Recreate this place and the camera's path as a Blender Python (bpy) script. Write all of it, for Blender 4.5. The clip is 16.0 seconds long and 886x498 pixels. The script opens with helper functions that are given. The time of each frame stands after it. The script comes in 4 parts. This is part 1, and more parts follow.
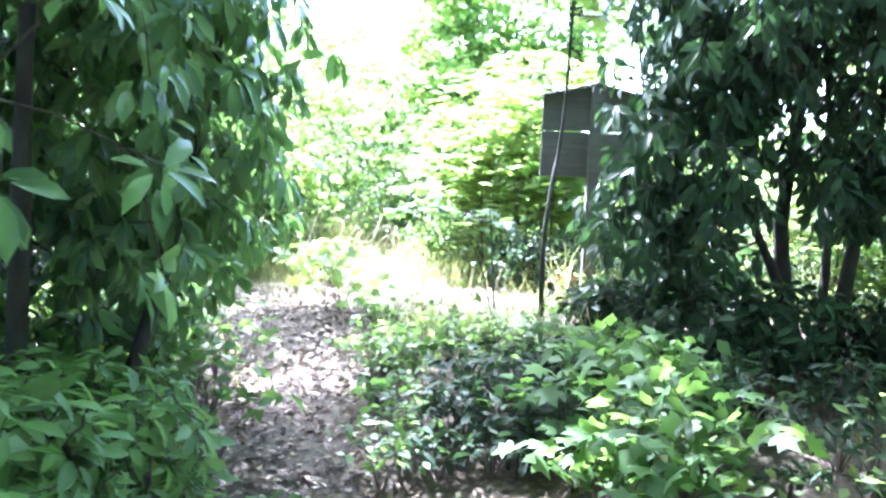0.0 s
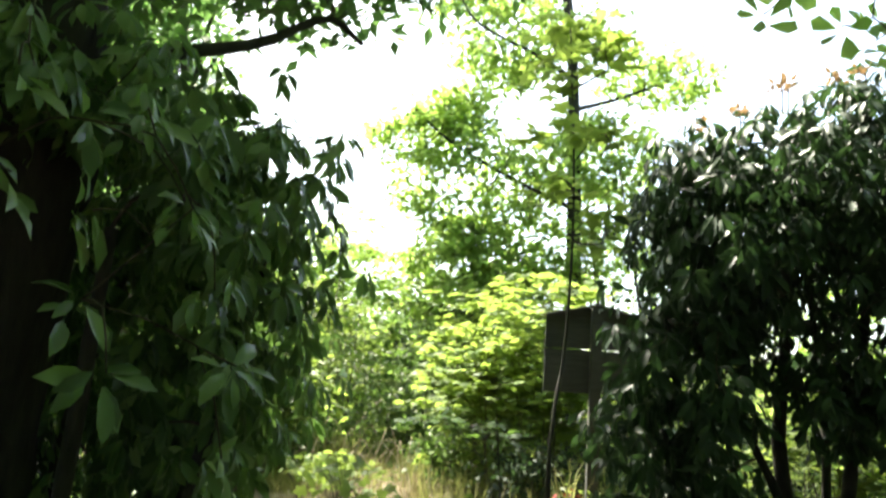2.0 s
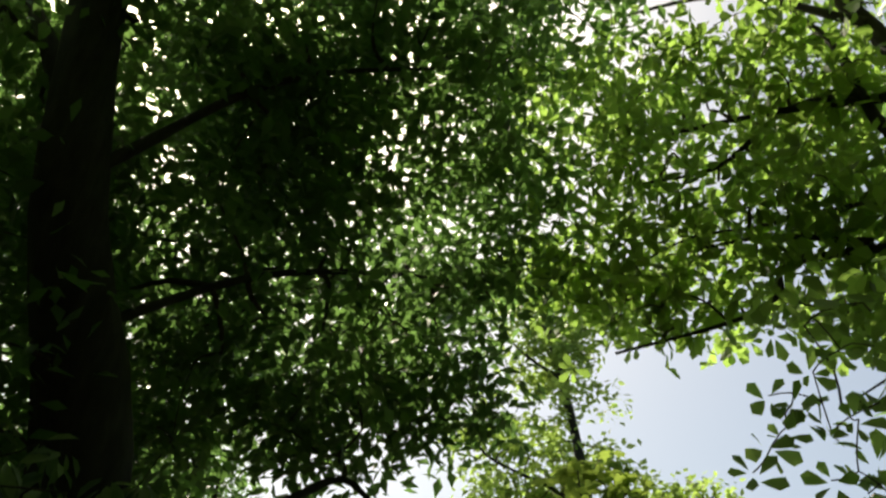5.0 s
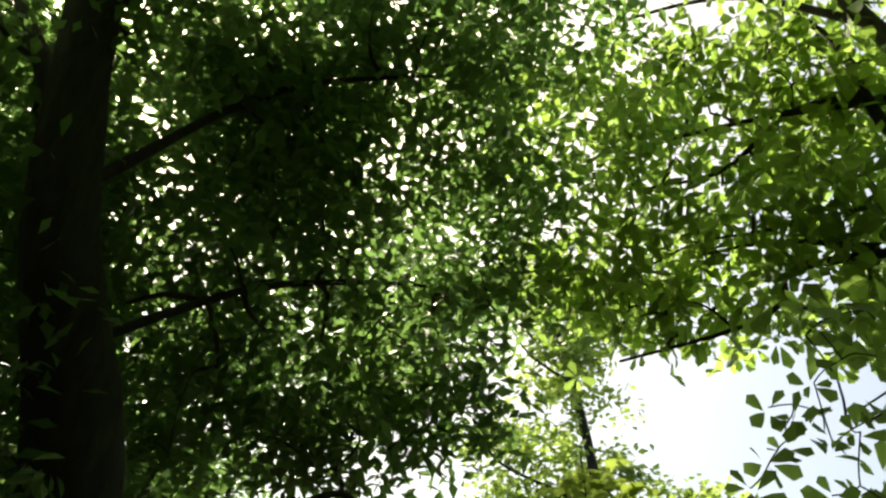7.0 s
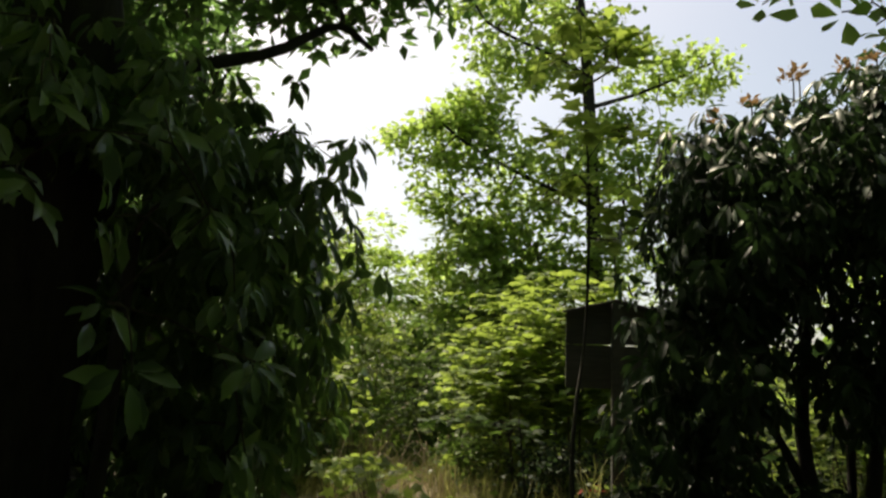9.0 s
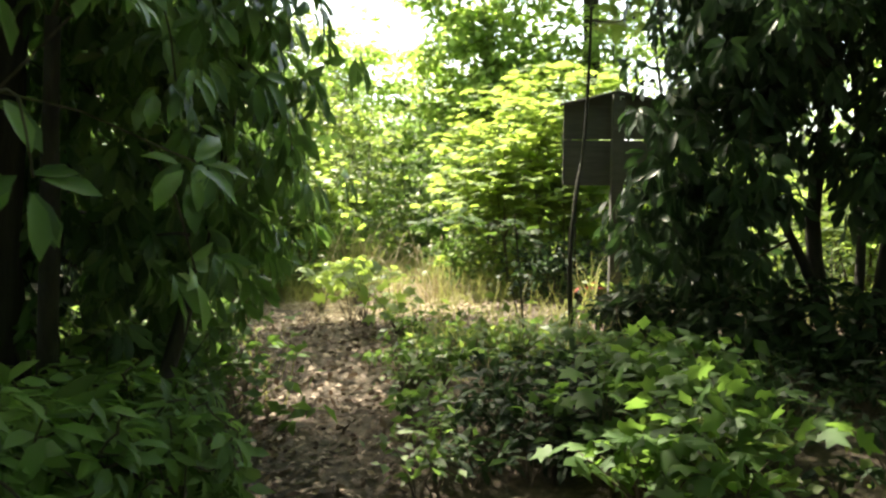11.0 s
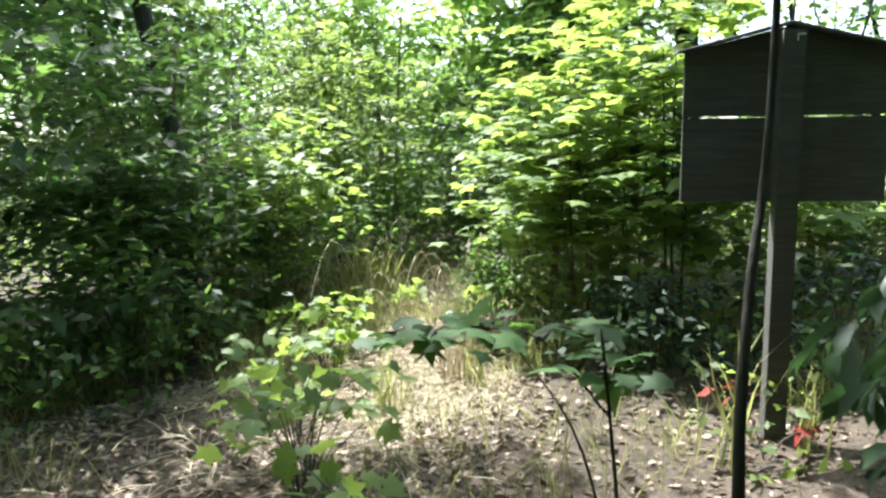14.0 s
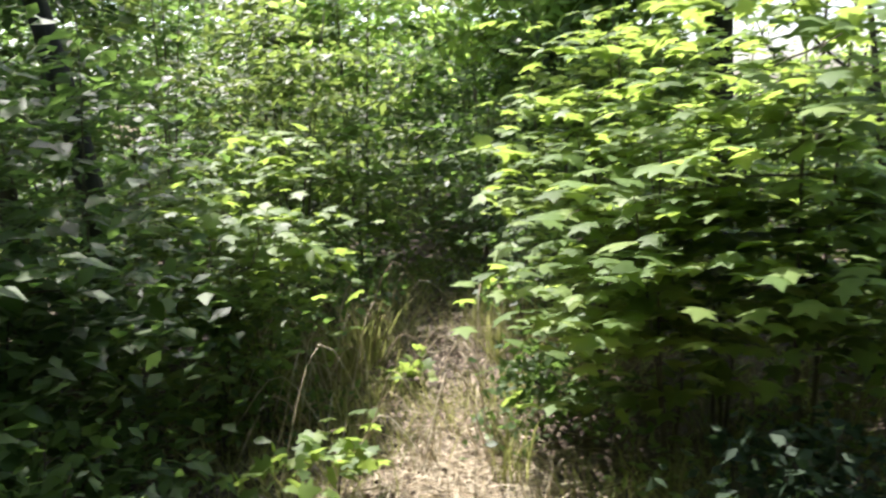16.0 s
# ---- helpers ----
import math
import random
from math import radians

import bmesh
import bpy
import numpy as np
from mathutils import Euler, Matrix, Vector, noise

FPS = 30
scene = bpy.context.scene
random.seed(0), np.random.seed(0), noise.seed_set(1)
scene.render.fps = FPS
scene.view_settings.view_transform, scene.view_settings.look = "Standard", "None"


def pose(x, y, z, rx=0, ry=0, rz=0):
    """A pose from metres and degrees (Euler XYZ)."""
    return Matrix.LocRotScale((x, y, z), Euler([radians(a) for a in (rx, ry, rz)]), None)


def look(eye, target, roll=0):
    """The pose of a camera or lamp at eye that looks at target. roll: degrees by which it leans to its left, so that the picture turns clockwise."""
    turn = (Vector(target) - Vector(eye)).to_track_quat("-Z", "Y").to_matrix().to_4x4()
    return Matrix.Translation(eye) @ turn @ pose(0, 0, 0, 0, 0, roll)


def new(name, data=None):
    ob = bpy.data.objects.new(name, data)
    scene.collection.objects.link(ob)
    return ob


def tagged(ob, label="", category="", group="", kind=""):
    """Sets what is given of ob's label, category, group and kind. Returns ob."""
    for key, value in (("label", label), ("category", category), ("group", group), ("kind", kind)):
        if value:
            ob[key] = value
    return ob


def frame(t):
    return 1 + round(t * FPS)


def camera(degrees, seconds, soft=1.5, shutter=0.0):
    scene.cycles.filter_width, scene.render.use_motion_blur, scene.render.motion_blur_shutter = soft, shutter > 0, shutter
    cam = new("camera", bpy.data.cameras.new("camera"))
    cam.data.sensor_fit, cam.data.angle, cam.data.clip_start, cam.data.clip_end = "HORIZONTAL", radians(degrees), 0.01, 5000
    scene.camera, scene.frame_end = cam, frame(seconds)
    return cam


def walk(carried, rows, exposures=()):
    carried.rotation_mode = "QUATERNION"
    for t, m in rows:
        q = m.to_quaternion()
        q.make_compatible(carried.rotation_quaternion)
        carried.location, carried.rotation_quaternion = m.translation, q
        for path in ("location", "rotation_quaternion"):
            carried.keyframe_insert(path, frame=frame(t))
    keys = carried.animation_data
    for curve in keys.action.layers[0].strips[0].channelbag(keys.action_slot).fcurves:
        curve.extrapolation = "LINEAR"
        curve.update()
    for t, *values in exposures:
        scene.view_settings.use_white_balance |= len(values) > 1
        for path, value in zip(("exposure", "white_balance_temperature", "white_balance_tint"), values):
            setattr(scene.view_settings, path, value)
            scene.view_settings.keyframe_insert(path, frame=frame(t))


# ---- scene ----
cam = camera(57.2, 16.0, soft=2.4, shutter=0.25)
PATH = [
    (0, (0.119, 0.86, 1.66), (0.101, 2.856, 1.542), 1.1),
    (0.5, (0.049, 0.534, 1.616), (0.026, 2.534, 1.674), 0.7),
    (1, (0.048, 0.529, 1.617), (0.023, 2.525, 1.726), 0.7),
    (1.5, (0.05, 0.557, 1.615), (0.023, 2.549, 1.789), 0.9),
    (2, (0.05, 0.562, 1.615), (0.02, 2.52, 2.025), 2.3),
    (2.5, (0.055, 0.523, 1.546), (0.02, 2.403, 2.23), 1.7),
    (3, (0.078, 0.484, 1.599), (0.022, 2.298, 2.437), 1.2),
    (3.5, (0.08, 0.444, 1.642), (0.015, 2.202, 2.594), 1.0),
    (4, (0.079, 0.42, 1.653), (0.001, 2.096, 2.741), 0.7),
    (4.5, (0.086, 0.404, 1.66), (0.003, 1.982, 2.884), 0.9),
    (5, (0.079, 0.373, 1.672), (0.004, 1.874, 2.991), 1.2),
    (5.2, (0.093, 0.386, 1.666), (0.014, 1.853, 3.022), 1.5),
    (7.5, (0.168, 0.394, 1.739), (0.05, 1.916, 3.03), 1.0),
    (8, (0.152, 0.437, 1.714), (0.024, 2.198, 2.656), 0.0),
    (8.5, (0.139, 0.498, 1.65), (0.011, 2.401, 2.248), -0.5),
    (9, (0.086, 0.505, 1.579), (0.001, 2.46, 1.997), 0.7),
    (9.5, (0.059, 0.448, 1.536), (0.0, 2.427, 1.818), 0.2),
    (10, (0.028, 0.417, 1.509), (-0.007, 2.407, 1.704), -0.0),
    (12.3, (0.173, 2.139, 1.733), (0.0, 4.104, 1.404), -2.5),
    (12.5, (0.156, 2.298, 1.751), (-0.046, 4.26, 1.417), -2.0),
    (13, (-0.006, 2.594, 1.895), (-0.142, 4.579, 1.695), -1.2),
    (13.2, (0.011, 2.802, 1.884), (-0.070, 4.791, 1.686), -1.3),
    (13.5, (0.081, 3.206, 1.865), (-0.014, 5.19, 1.637), -1.5),
    (13.8, (0.166, 3.618, 2.003), (-0.040, 5.598, 1.806), -1.7),
    (14, (0.19, 3.863, 2.078), (-0.033, 5.841, 1.875), -1.9),
    (14.3, (0.141, 4.180, 2.076), (-0.080, 6.160, 1.892), -1.5),
    (14.5, (0.066, 4.416, 2.075), (-0.104, 6.398, 1.869), -1.3),
    (14.8, (-0.069, 4.849, 2.274), (-0.129, 6.840, 2.090), -1.2),
    (15, (-0.136, 5.09, 2.471), (-0.057, 7.072, 2.214), -1.1),
    (15.2, (-0.162, 5.220, 2.578), (0.037, 7.193, 2.315), -0.9),
    (15.5, (-0.191, 5.314, 2.616), (-0.057, 7.292, 2.35), -0.5),
    (15.7, (-0.251, 5.397, 2.625), (-0.228, 7.378, 2.352), -1.6),
    (16, (-0.388, 5.56, 2.642), (-0.489, 7.533, 2.33), -3.2),
]
walk(
    cam,
    [(t, look(eye, target, roll)) for t, eye, target, roll in PATH],
    [
        (0, 4.75, 5000, 22), (0.5, 4.4, 5400, 15), (1.0, 3.75, 5800, 11), (1.5, 3.1, 6400, 5), (2.0, 2.4, 6900, 3), (3.0, 1.6, 7800, -2), (4.0, 0.75, 7900, 0), (4.5, 0.5, 7900, 1), (5.0, 0.35, 7700, 3), (7.5, 0.95, 8200, 4),
        (8.5, 0.5, 8300, 4), (9.0, 0.45, 7900, 8), (10.2, 1.75, 8600, 2), (12.3, 2.9, 5200, 12), (13.0, 2.85, 5400, 15), (13.5, 2.55, 5900, 7), (14.0, 2.25, 5900, 5), (15.0, 2.05, 6200, 12), (16.0, 1.85, 6200, 16),
    ],
)

# ---- light ----
SUN_UP, SUN_TURN = radians(60), radians(-35)  # elevation, and turn to the right of straight ahead
world = bpy.data.worlds.new("sky")
scene.world = world
world.use_nodes = True
sky = world.node_tree.nodes.new("ShaderNodeTexSky")
sky.sky_type, sky.sun_disc = "NISHITA", False
sky.sun_elevation, sky.sun_rotation = SUN_UP, SUN_TURN
sky.air_density, sky.dust_density = 1.0, 4.0
world.node_tree.nodes["Background"].inputs["Strength"].default_value = 0.15
world.node_tree.links.new(sky.outputs[0], world.node_tree.nodes["Background"].inputs["Color"])
sun = new("sun", bpy.data.lights.new("sun", "SUN"))
sun.data.energy, sun.data.angle, sun.data.color = 5.0, radians(0.53), (1.0, 0.95, 0.86)
to_sun = Vector((math.sin(SUN_TURN) * math.cos(SUN_UP), math.cos(SUN_TURN) * math.cos(SUN_UP), math.sin(SUN_UP)))
sun.matrix_world = look(to_sun * 60, (0, 0, 0))


# ---- materials ----
def shader(name):
    m = bpy.data.materials.new(name)
    m.use_nodes = True
    nt = m.node_tree
    return m, nt, nt.nodes, nt.links, nt.nodes["Principled BSDF"]


def ramp(nodes, links, fac, stops):
    r = nodes.new("ShaderNodeValToRGB")
    while len(r.color_ramp.elements) < len(stops):
        r.color_ramp.elements.new(0.5)
    for e, (p, c) in zip(r.color_ramp.elements, stops):
        e.position, e.color = p, (*c, 1)
    links.new(fac, r.inputs[0])
    return r.outputs[0]


def noise_node(nodes, links, scale, detail=4, rough=0.6, coord="Object", stretch=None):
    tc = nodes.new("ShaderNodeTexCoord")
    n = nodes.new("ShaderNodeTexNoise")
    n.inputs["Scale"].default_value, n.inputs["Detail"].default_value, n.inputs["Roughness"].default_value = scale, detail, rough
    if stretch:
        mp = nodes.new("ShaderNodeMapping")
        mp.inputs["Scale"].default_value = stretch
        links.new(tc.outputs[coord], mp.inputs[0])
        links.new(mp.outputs[0], n.inputs["Vector"])
    else:
        links.new(tc.outputs[coord], n.inputs["Vector"])
    return n.outputs["Fac"]


def bump(nodes, links, bsdf, height, strength, dist):
    b = nodes.new("ShaderNodeBump")
    b.inputs["Strength"].default_value, b.inputs["Distance"].default_value = strength, dist
    links.new(height, b.inputs["Height"])
    links.new(b.outputs[0], bsdf.inputs["Normal"])


def leaf_mat(name, dark, mid, pale, glow, through_share=0.4, rough=0.45, spec=0.5):
    """Leaf: colour varies leaf by leaf, light passes through the blade."""
    m, nt, nodes, links, p = shader(name)
    geo = nodes.new("ShaderNodeNewGeometry")
    info = nodes.new("ShaderNodeObjectInfo")
    add, chance = nodes.new("ShaderNodeMath"), nodes.new("ShaderNodeMath")
    add.operation, chance.operation = "ADD", "FRACT"
    links.new(geo.outputs["Random Per Island"], add.inputs[0])
    links.new(info.outputs["Random"], add.inputs[1])
    links.new(add.outputs[0], chance.inputs[0])
    col = ramp(nodes, links, chance.outputs[0], [(0.0, dark), (0.55, mid), (1.0, pale)])
    blot = noise_node(nodes, links, 14, 3)
    mix = nodes.new("ShaderNodeMix")
    mix.data_type, mix.blend_type = "RGBA", "MULTIPLY"
    mix.inputs["Factor"].default_value = 0.5
    links.new(col, mix.inputs["A"])
    links.new(ramp(nodes, links, blot, [(0.3, (0.55, 0.55, 0.5)), (0.7, (1, 1, 1))]), mix.inputs["B"])
    links.new(mix.outputs["Result"], p.inputs["Base Color"])
    p.inputs["Roughness"].default_value = rough
    p.inputs["Specular IOR Level"].default_value = spec
    tr = nodes.new("ShaderNodeBsdfTranslucent")
    g2 = nodes.new("ShaderNodeMix")
    g2.data_type, g2.blend_type = "RGBA", "MULTIPLY"
    g2.inputs["Factor"].default_value = 0.6
    g2.inputs["A"].default_value = (*glow, 1)
    links.new(ramp(nodes, links, chance.outputs[0], [(0.0, (0.15, 0.18, 0.12)), (0.6, (0.8, 0.8, 0.75)), (1.0, (1, 1, 1))]), g2.inputs["B"])
    links.new(g2.outputs["Result"], tr.inputs["Color"])
    ms = nodes.new("ShaderNodeMixShader")
    ms.inputs[0].default_value = through_share
    links.new(p.outputs[0], ms.inputs[1])
    links.new(tr.outputs[0], ms.inputs[2])
    links.new(ms.outputs[0], nodes["Material Output"].inputs["Surface"])
    return m


def bark_mat(name, a, b, scale=18):
    m, nt, nodes, links, p = shader(name)
    n = noise_node(nodes, links, scale, 6, 0.65, stretch=(1, 1, 0.25))
    links.new(ramp(nodes, links, n, [(0.3, a), (0.7, b)]), p.inputs["Base Color"])
    p.inputs["Roughness"].default_value = 0.9
    bump(nodes, links, p, n, 0.8, 0.02)
    return m


LEATHERY = leaf_mat("leathery_leaf", (0.05, 0.1, 0.036), (0.11, 0.185, 0.068), (0.21, 0.29, 0.1), (0.25, 0.44, 0.1), 0.3, 0.33, 0.55)
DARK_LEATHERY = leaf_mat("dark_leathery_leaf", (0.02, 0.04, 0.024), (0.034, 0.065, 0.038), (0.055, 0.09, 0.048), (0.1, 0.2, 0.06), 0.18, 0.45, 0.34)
HERB = leaf_mat("herb_leaf", (0.03, 0.062, 0.02), (0.047, 0.095, 0.027), (0.075, 0.135, 0.038), (0.23, 0.4, 0.075), 0.35, 0.58, 0.2)
MAPLE = leaf_mat("maple_leaf", (0.06, 0.1, 0.03), (0.1, 0.165, 0.048), (0.17, 0.23, 0.07), (0.46, 0.62, 0.12), 0.42, 0.55, 0.3)
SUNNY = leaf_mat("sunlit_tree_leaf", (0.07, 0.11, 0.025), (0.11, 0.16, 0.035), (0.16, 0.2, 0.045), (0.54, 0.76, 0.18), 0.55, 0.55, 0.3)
CANOPY = leaf_mat("canopy_leaf", (0.03, 0.05, 0.02), (0.05, 0.085, 0.03), (0.08, 0.12, 0.04), (0.32, 0.58, 0.16), 0.42, 0.42, 0.45)
BROAD = leaf_mat("broad_canopy_leaf", (0.035, 0.065, 0.02), (0.055, 0.1, 0.026), (0.085, 0.14, 0.035), (0.52, 0.8, 0.17), 0.58, 0.42, 0.4)
# Leaf colour darkened so that its plants stand in for shade.
SHADE_LEAF = leaf_mat("shade_darkened_leaf", (0.012, 0.022, 0.013), (0.02, 0.036, 0.02), (0.034, 0.055, 0.028), (0.08, 0.15, 0.05), 0.15, 0.65, 0.15)
SOFT = leaf_mat("soft_bush_leaf", (0.07, 0.125, 0.05), (0.12, 0.2, 0.075), (0.2, 0.29, 0.11), (0.34, 0.52, 0.13), 0.38, 0.5, 0.35)
SHRUB = leaf_mat("shrub_leaf", (0.045, 0.07, 0.024), (0.075, 0.115, 0.035), (0.12, 0.16, 0.05), (0.34, 0.46, 0.1), 0.38, 0.55, 0.25)
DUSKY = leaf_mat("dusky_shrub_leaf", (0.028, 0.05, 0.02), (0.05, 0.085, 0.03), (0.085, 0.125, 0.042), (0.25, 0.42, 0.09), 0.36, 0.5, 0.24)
GRASS = leaf_mat("grass_blade", (0.09, 0.12, 0.035), (0.18, 0.19, 0.065), (0.38, 0.32, 0.16), (0.4, 0.42, 0.14), 0.4, 0.65, 0.25)
STRAW = leaf_mat("dry_stem", (0.22, 0.17, 0.115), (0.4, 0.335, 0.24), (0.56, 0.49, 0.37), (0.3, 0.24, 0.12), 0.2, 0.8, 0.2)
LITTER = leaf_mat("dead_leaf", (0.045, 0.03, 0.022), (0.14, 0.1, 0.074), (0.42, 0.33, 0.26), (0.15, 0.1, 0.07), 0.1, 0.7, 0.25)
BARK = bark_mat("dark_bark", (0.014, 0.012, 0.01), (0.05, 0.043, 0.034))
GREY_BARK = bark_mat("grey_bark", (0.05, 0.045, 0.035), (0.14, 0.12, 0.1))
TWIG = bark_mat("twig_bark", (0.035, 0.028, 0.018), (0.1, 0.08, 0.055), 40)


def wood_mat():
    m, nt, nodes, links, p = shader("weathered_wood")
    n = noise_node(nodes, links, 9, 6, 0.7, stretch=(0.6, 6, 9))
    s = noise_node(nodes, links, 2.5, 3, 0.5)
    mix = nodes.new("ShaderNodeMix")
    mix.data_type, mix.blend_type = "RGBA", "MULTIPLY"
    mix.inputs["Factor"].default_value = 0.7
    links.new(ramp(nodes, links, n, [(0.25, (0.045, 0.044, 0.041)), (0.75, (0.115, 0.11, 0.104))]), mix.inputs["A"])
    links.new(ramp(nodes, links, s, [(0.35, (0.6, 0.62, 0.55)), (0.65, (1, 1, 1))]), mix.inputs["B"])
    links.new(mix.outputs["Result"], p.inputs["Base Color"])
    p.inputs["Roughness"].default_value = 0.85
    bump(nodes, links, p, n, 0.5, 0.004)
    return m


def ground_mat():
    m, nt, nodes, links, p = shader("forest_soil")
    n = noise_node(nodes, links, 26, 6, 0.7)
    s = noise_node(nodes, links, 1.3, 3, 0.5)
    mix = nodes.new("ShaderNodeMix")
    mix.data_type, mix.blend_type = "RGBA", "MULTIPLY"
    mix.inputs["Factor"].default_value = 0.6
    links.new(ramp(nodes, links, n, [(0.3, (0.025, 0.018, 0.013)), (0.55, (0.085, 0.06, 0.043)), (0.75, (0.2, 0.15, 0.11))]), mix.inputs["A"])
    links.new(ramp(nodes, links, s, [(0.35, (0.55, 0.6, 0.45)), (0.65, (1, 1, 1))]), mix.inputs["B"])
    links.new(mix.outputs["Result"], p.inputs["Base Color"])
    p.inputs["Roughness"].default_value = 0.95
    bump(nodes, links, p, n, 1.0, 0.03)
    return m


WOOD = wood_mat()
SOIL = ground_mat()


# ---- geometry helpers ----
RNG = np.random.default_rng(7)


def tri_mesh(name, verts, tris, material, smooth=False):
    verts, tris = np.asarray(verts, np.float32), np.asarray(tris, np.int32)
    me = bpy.data.meshes.new(name)
    me.vertices.add(len(verts))
    me.vertices.foreach_set("co", verts.ravel())
    me.loops.add(tris.size)
    me.loops.foreach_set("vertex_index", tris.ravel())
    me.polygons.add(len(tris))
    me.polygons.foreach_set("loop_start", np.arange(0, tris.size, 3, dtype=np.int32))
    if smooth:
        me.polygons.foreach_set("use_smooth", np.ones(len(tris), bool))
    me.update(calc_edges=True)
    me.validate()
    me.materials.append(material)
    return me


def part(name, mesh, parent, label=""):
    ob = new(name, mesh)
    ob.parent = parent
    if label:
        tagged(ob, label)
    return ob


def stuff_part(name, mesh, parent):
    """Twigs too fine and many to pick apart."""
    return tagged(part(name, mesh, parent), kind="stuff")


def bm_part(name, bm, material, parent, label=""):
    me = bpy.data.meshes.new(name)
    bm.to_mesh(me)
    bm.free()
    me.materials.append(material)
    return part(name, me, parent, label)


def thing(name, place, label, category, group="", kind=""):
    ob = new(name)
    ob.matrix_basis = Matrix.Translation(place)
    return tagged(ob, label, category, group, kind)


# leaf shapes: points (along, across, up) and triangles, one unit long
ELLIPSE = (
    np.array([(0, 0, 0), (0.38, 0, -0.02), (0.74, 0, -0.08), (1, 0, -0.2), (0.34, 0.15, 0.05), (0.7, 0.17, -0.01), (0.34, -0.15, 0.05), (0.7, -0.17, -0.01)]),
    np.array([(0, 1, 4), (1, 5, 4), (1, 2, 5), (2, 3, 5), (0, 6, 1), (1, 6, 7), (1, 7, 2), (2, 7, 3)]),
)
OVATE = (
    np.array([(0, 0, 0), (0.5, 0, -0.03), (1, 0, -0.12), (0.42, 0.28, 0.03), (0.42, -0.28, 0.03)]),
    np.array([(0, 1, 3), (1, 2, 3), (0, 4, 1), (1, 4, 2)]),
)
OBOVATE = (
    np.array([(0, 0, 0), (0.6, 0, -0.02), (1, 0, -0.08), (0.4, 0.17, 0.03), (0.78, 0.26, 0.0), (0.4, -0.17, 0.03), (0.78, -0.26, 0.0)]),
    np.array([(0, 1, 3), (1, 4, 3), (1, 2, 4), (0, 5, 1), (1, 5, 6), (1, 6, 2)]),
)
SLIVER = (np.array([(0, 0, 0), (0.5, 0.22, 0.04), (1, 0, -0.08), (0.5, -0.22, 0.04)]), np.array([(0, 2, 1), (0, 3, 2)]))
star = [(0.0, 0.0), (-0.02, 0.2), (0.14, 0.46), (0.3, 0.26), (0.56, 0.5), (0.62, 0.18), (1.0, 0.0), (0.62, -0.18), (0.56, -0.5), (0.3, -0.26), (0.14, -0.46), (-0.02, -0.2)]
STAR = (
    np.array([(0.32, 0, 0.02)] + [(a, b, -0.25 * (a - 0.3) ** 2 - 0.3 * b * b) for a, b in star]),
    np.array([(0, i + 1, (i + 1) % 12 + 1) for i in range(12)]),
)
BLADE = (
    np.array([(0, 0.012, 0), (0, -0.012, 0), (0.4, 0.012, 0.0), (0.4, -0.012, 0.0), (0.75, 0.009, -0.1), (0.75, -0.009, -0.1), (1, 0, -0.3)]),
    np.array([(0, 1, 3), (0, 3, 2), (2, 3, 5), (2, 5, 4), (4, 5, 6)]),
)


def unit(v):
    return v / np.maximum(np.linalg.norm(v, axis=-1, keepdims=True), 1e-9)


def leaf_cloud(base, along, up, length, shape, width=1.0):
    """Leaves at the places base, pointing along, with their faces towards up."""
    base, along = np.asarray(base, float), unit(np.asarray(along, float))
    across = unit(np.cross(up, along))
    face = np.cross(along, across)
    pts, tris = shape
    length = np.broadcast_to(length, (len(base),))[:, None, None]
    width = np.broadcast_to(width, (len(base),))[:, None, None]
    v = base[:, None] + length * (pts[None, :, 0:1] * along[:, None] + width * pts[None, :, 1:2] * across[:, None] + pts[None, :, 2:3] * face[:, None])
    f = tris[None] + (np.arange(len(base)) * len(pts))[:, None, None]
    return v.reshape(-1, 3), f.reshape(-1, 3)


def single_leaves(cloud, shape, mat, parent):
    """Leaves near the walk, each an object of its own: the cloud's points are cut leaf by leaf."""
    pts, tris = shape
    for k, v in enumerate(cloud[0].reshape(-1, len(pts), 3)):
        foot = v[0]
        me = tri_mesh("leaf", v - foot, tris, mat)
        ob = part("leaf", me, parent)
        ob.matrix_basis = Matrix.Translation(foot)


def leafage(ob, cloud, shape, mat, singles):
    """The leaves of a plant: the first few, nearest to the walk, as parts, the rest joined."""
    v, f = cloud
    n, m = len(shape[0]), len(shape[1])
    count = min(singles, len(v) // n)
    if count:
        single_leaves((v[: count * n], None), shape, mat, ob)
    if count < len(v) // n:
        part("foliage", tri_mesh("foliage", v[count * n :], f[count * m :] - count * n, mat), ob)


def merge(pieces):
    vs, fs, n = [], [], 0
    for v, f in pieces:
        vs.append(v)
        fs.append(np.asarray(f) + n)
        n += len(v)
    return np.concatenate(vs), np.concatenate(fs)


def smooth_line(pts, n):
    """A bent line of n points through the few points given."""
    pts = np.asarray(pts, float)
    m = len(pts)
    out = []
    ext = np.vstack([2 * pts[0] - pts[1], pts, 2 * pts[-1] - pts[-2]])
    for u in np.linspace(0, m - 1 - 1e-6, n):
        i = int(u)
        t = u - i
        a, b, c, d = ext[i : i + 4]
        out.append(0.5 * (2 * b + (c - a) * t + (2 * a - 5 * b + 4 * c - d) * t * t + (3 * b - a - 3 * c + d) * t**3))
    return np.array(out)


